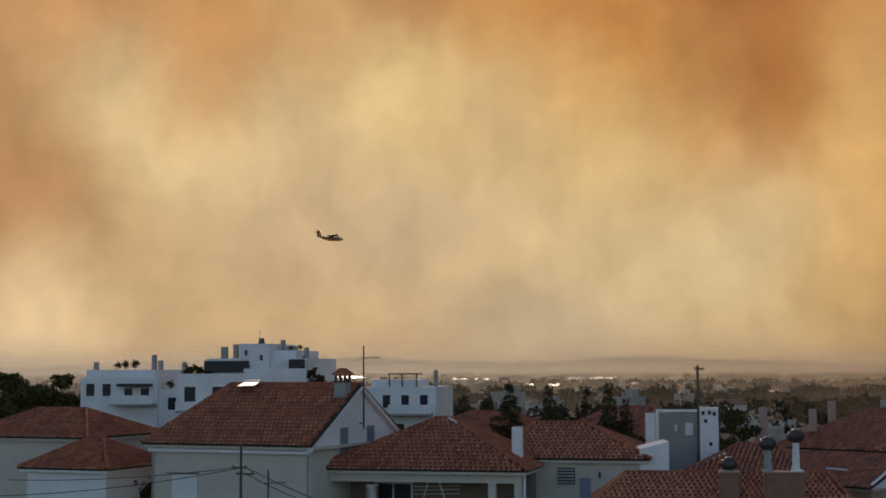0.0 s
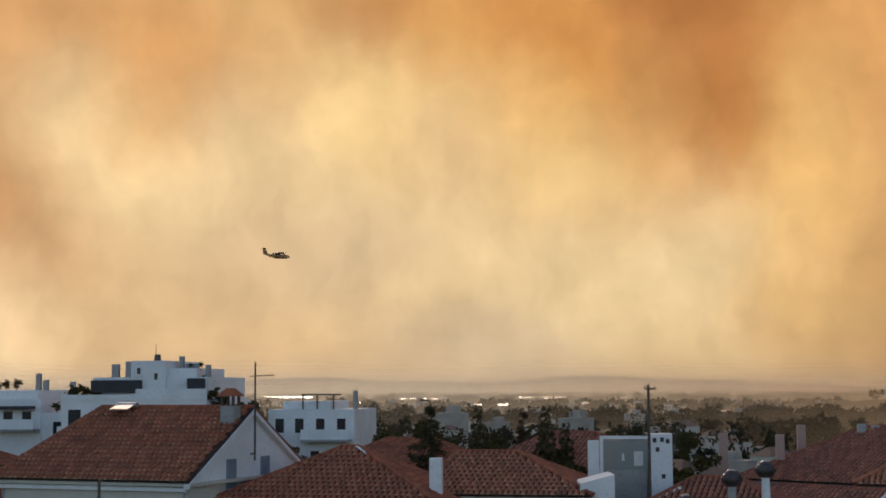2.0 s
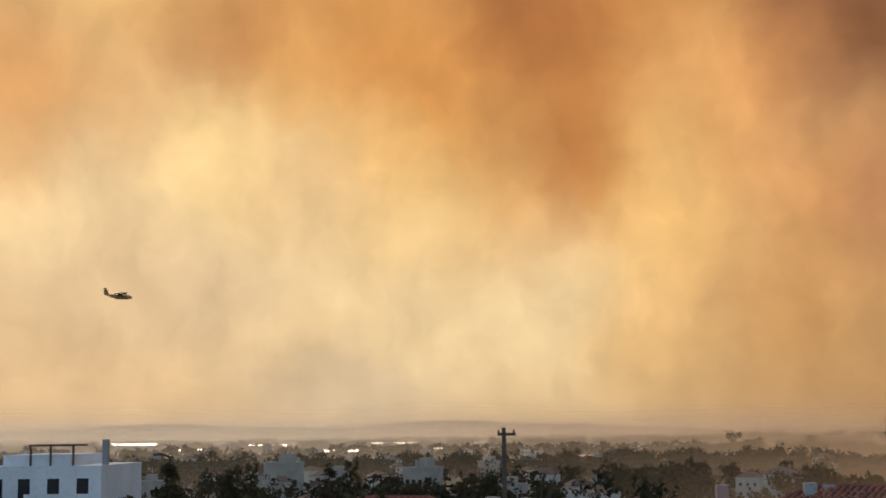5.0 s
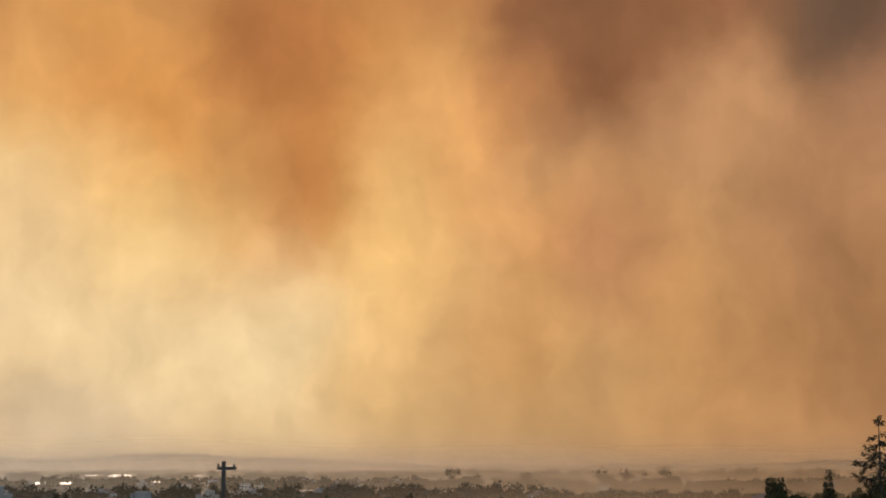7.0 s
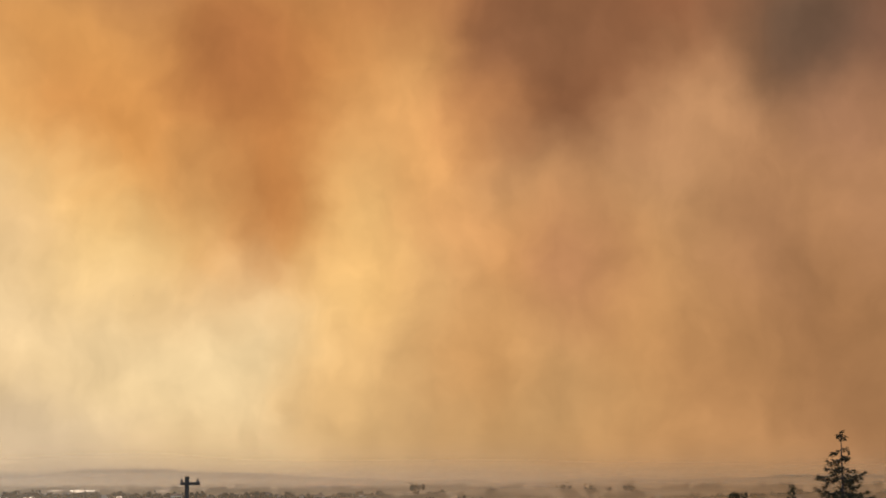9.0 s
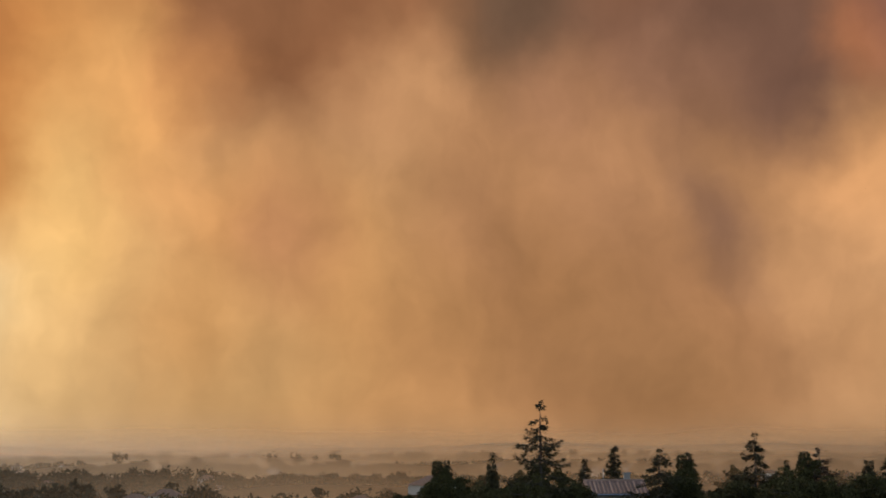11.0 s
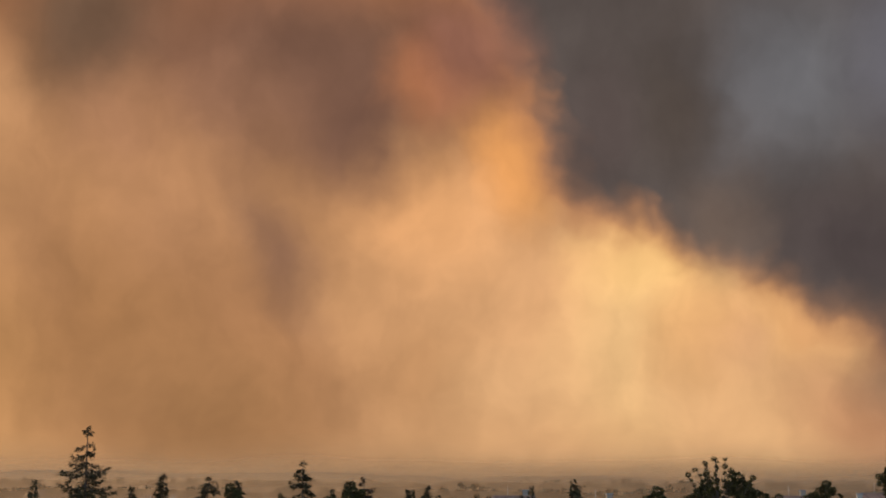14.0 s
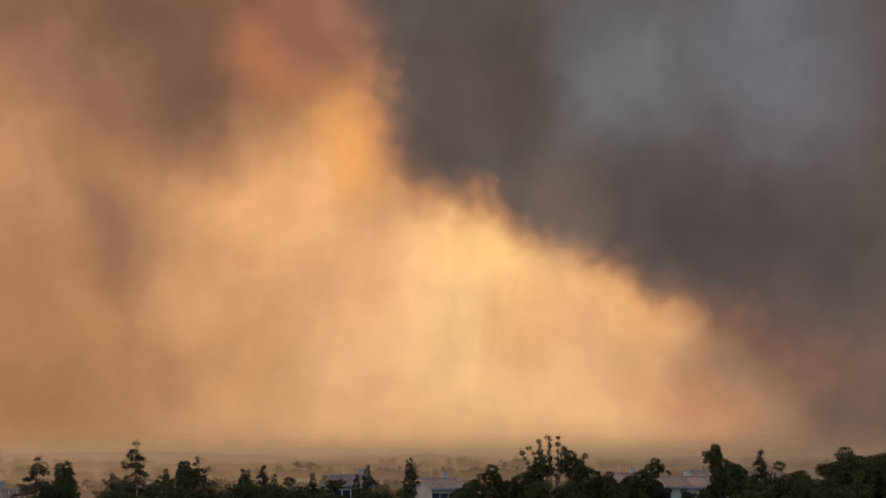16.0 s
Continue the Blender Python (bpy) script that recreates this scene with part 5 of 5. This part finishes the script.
# far woods and hedges: clumps of leaves, densest to the east
nr = np.random.default_rng(8)
verts = []
for k in range(5000):
    a, d = nr.uniform(-30, 64), 330 + 1900 * nr.random() ** 1.6
    if k > 3400:
        a, d = nr.uniform(4, 62), nr.uniform(200, 520)
    if k > 4600:
        a, d = nr.uniform(-26, 8), nr.uniform(170, 520)
    h, r = nr.uniform(3, 7.5), nr.uniform(2.5, 5) * (1 if d < 520 else 1.5)
    if a > 12 and d < 520:
        h *= 0.7
    if a > 8 and 800 < d < 1500:
        h += 5.5 * nr.random()
    x, y = d * math.sin(radians(a)), d * math.cos(radians(a))
    n = 64 if d > 520 else 150
    lobes = np.array([[nr.normal(0, 0.45 * r), nr.normal(0, 0.45 * r), h * nr.uniform(0.3, 0.75), nr.uniform(0.3, 0.6)] for q in range(5)])
    pick = lobes[nr.integers(0, 5, n)]
    dirs = nr.normal(size=(n, 3))
    dirs /= np.linalg.norm(dirs, axis=1)[:, None]
    c = np.array([x, y, 0]) + pick[:, :3] + dirs * pick[:, 3:] * np.array([r, r, h * 0.5]) * nr.uniform(0.3, 1.0, (n, 1))
    size = min(0.16 * r, 0.7) if d > 520 else 0.26
    u, w = nr.normal(size=(n, 3)) * size, nr.normal(size=(n, 3)) * size
    quads = np.stack([c + u, c + w, c - u * 0.8, c - w * 0.8], axis=1).reshape(-1, 3)
    quads[:, 2] = np.maximum(quads[:, 2], 0.0)
    verts.append(quads)
flat_verts = np.concatenate(verts)
faces = np.arange(len(flat_verts)).reshape(-1, 4).tolist()
me = bpy.data.meshes.new("far_woods")
me.from_pydata(flat_verts.tolist(), [], faces)
me.materials.append(WOODS)
tagged(new("far_woods", me), "dark woods and hedges across the plain", "trees", kind="stuff")


# ---------------------------------------------------------------- hills and smoke haze sheets
def hill_range(name, a0, a1, d, heights, seed, label):
    """A range of hills between two headings, with a ridge through the given heights."""
    bm, n, m = bmesh.new(), 260, 8
    rows = []
    for i in range(n + 1):
        s = i / n
        a = radians(a0 + (a1 - a0) * s)
        f = s * (len(heights) - 1)
        k = min(int(f), len(heights) - 2)
        t = f - k
        t = t * t * (3 - 2 * t)
        ridge = heights[k] * (1 - t) + heights[k + 1] * t + 6 * noise.noise((s * 14, seed, 0)) + 3 * noise.noise((s * 45, seed, 1)) + 2.2 * noise.noise((s * 190, seed, 2))
        col = []
        for j in range(m + 1):
            v = j / m
            r = d - 700 + 1000 * v
            z = max(-2.0, ridge * math.sin(math.pi * min(1, v / 1.4)) ** 1.3 + 1.2 * noise.noise((s * 30, v * 6, seed))) if 0 < j else -2.0
            col.append(bm.verts.new((r * math.sin(a), r * math.cos(a), z)))
        rows.append(col)
    for i in range(n):
        for j in range(m):
            bm.faces.new((rows[i][j], rows[i + 1][j], rows[i + 1][j + 1], rows[i][j + 1]))
    for f in bm.faces:
        f.smooth = True
    ob = part(name, bm, HILL)
    return tagged(ob, label, "hill", kind="structure")


hill_range("backdrop_hills", -34, 8, 3900, (12, 14, 16, 18, 22, 32, 40, 28, 26, 42, 32, 20, 10), 3, "hazy hills beyond the plain")
hill_range("backdrop_ridge", 2, 70, 3000, (4, 9, 13, 20, 18, 12, 9, 8, 6, 4), 7, "low wooded ridge lost in smoke")


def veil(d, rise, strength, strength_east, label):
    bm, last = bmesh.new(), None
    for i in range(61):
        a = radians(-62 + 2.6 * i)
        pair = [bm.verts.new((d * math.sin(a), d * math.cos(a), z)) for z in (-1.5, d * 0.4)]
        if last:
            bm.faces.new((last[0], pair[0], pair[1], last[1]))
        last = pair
    ob = part("backdrop_smoke_haze", bm, veil_material("smoke_haze_sheet", strength, strength_east, rise, d))
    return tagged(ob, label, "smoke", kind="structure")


# Nested sheets imitate distance haze, denser farther out.
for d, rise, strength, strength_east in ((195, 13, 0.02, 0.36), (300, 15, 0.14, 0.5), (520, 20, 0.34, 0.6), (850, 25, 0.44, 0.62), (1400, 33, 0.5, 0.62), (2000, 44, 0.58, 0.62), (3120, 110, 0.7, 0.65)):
    veil(d, rise, strength, strength_east, "see-through sheet imitating smoke haze over the plain")


# ---------------------------------------------------------------- fire-fighting aeroplane
def lathe(bm, rings, n=12):
    """Joins round sections (x, z, half width, half height) along x."""
    loops = [[bm.verts.new((x, w * math.cos(k * math.tau / n), z + h * math.sin(k * math.tau / n))) for k in range(n)] for x, z, w, h in rings]
    for a, b in zip(loops, loops[1:]):
        for k in range(n):
            bm.faces.new((a[k], a[(k + 1) % n], b[(k + 1) % n], b[k]))
    bm.faces.new(loops[0][::-1]), bm.faces.new(loops[-1])
    return bm


def wing(bm, root, tip, chord0, chord1, thick):
    """A tapered aerofoil slab from root to tip, chord along x."""
    ends = []
    for p, c in ((Vector(root), chord0), (Vector(tip), chord1)):
        ends.append([bm.verts.new(p + Vector((x * c, 0, z * thick))) for x, z in ((0.5, 0), (0.25, 0.6), (-0.2, 0.5), (-0.5, 0), (-0.2, -0.3), (0.25, -0.4))])
    side = Vector(tip) - Vector(root)
    for k in range(6):
        bm.faces.new((ends[0][k], ends[0][(k + 1) % 6], ends[1][(k + 1) % 6], ends[1][k]))
    bm.faces.new(ends[0][::-1]), bm.faces.new(ends[1])
    if abs(side.z) > abs(side.y):
        for v in ends[0] + ends[1]:
            v.co.y = root[1] + (v.co.z - (root[2] if v in ends[0] else tip[2])) * 0.6
    return bm


pd, pa, pe = 1000, -14.6, 5.15
plane = thing("aeroplane", pose(pd * math.sin(radians(pa)), pd * math.cos(radians(pa)), EYE + pd * math.tan(radians(pe)), 8, 3, -8),
              "twin-engined fire-fighting aeroplane flying through smoke", "aeroplane")
part("fuselage", lathe(bmesh.new(), ((9.8, 0.2, 0.3, 0.3), (9.2, 0.2, 0.9, 0.9), (7, 0.3, 1.3, 1.4), (3, 0.3, 1.4, 1.55), (-1, 0.3, 1.35, 1.5), (-4, 0.8, 1.0, 1.1), (-8, 1.6, 0.5, 0.6), (-9.8, 1.9, 0.2, 0.3))), PLANE_PAINT, plane)
for y in (-1, 1):
    part("wing", wing(bmesh.new(), (1.0, y * 0.4, 1.9), (1.0, y * 13.5, 2.3), 3.2, 2.4, 0.45), PLANE_PAINT, plane, "straight high wing")
    e = part("engine", lathe(bmesh.new(), ((4.2, 2.5, 0.4, 0.4), (3.2, 2.5, 0.65, 0.7), (0, 2.4, 0.6, 0.6), (-1.6, 2.3, 0.3, 0.3))), DARKMETAL, plane, "dark turboprop engine")
    e.location = (0, y * 3.4, 0)
    for k in range(4):
        part("blade", one_box(4.2, -0.1, 2.5, 4.28, 0.1, 4.3), DARKMETAL, e).matrix_basis = Matrix.Translation((0, 0, 2.5)) @ pose(0, 0, 0, 45 + 90 * k) @ Matrix.Translation((0, 0, -2.5))
    fl = part("float", lathe(bmesh.new(), ((2.4, 0.8, 0.1, 0.1), (1.6, 0.8, 0.35, 0.35), (-0.4, 0.8, 0.25, 0.25)), 8), PLANE_PAINT, plane, "wing-tip float")
    fl.location = (0, y * 11.5, 0)
    part("strut", one_box(0.8, -0.06, 1.1, 1.2, 0.06, 2.2), DARKMETAL, fl)
    part("tailplane", wing(bmesh.new(), (-9.2, y * 0.1, 5.2), (-9.4, y * 5.2, 5.3), 2.0, 1.4, 0.25), PLANE_PAINT, plane)
part("fin", wing(bmesh.new(), (-8.0, 0, 1.8), (-9.2, 0, 6.0), 3.6, 2.2, 0.3), PLANE_PAINT, plane, "tall tail fin")


# ---------------------------------------------------------------- single roof tiles
for roof, m in LATE_TILES:
    ob = new("roof_tile", barrel_mesh)
    ob.parent = roof
    ob.matrix_basis = m
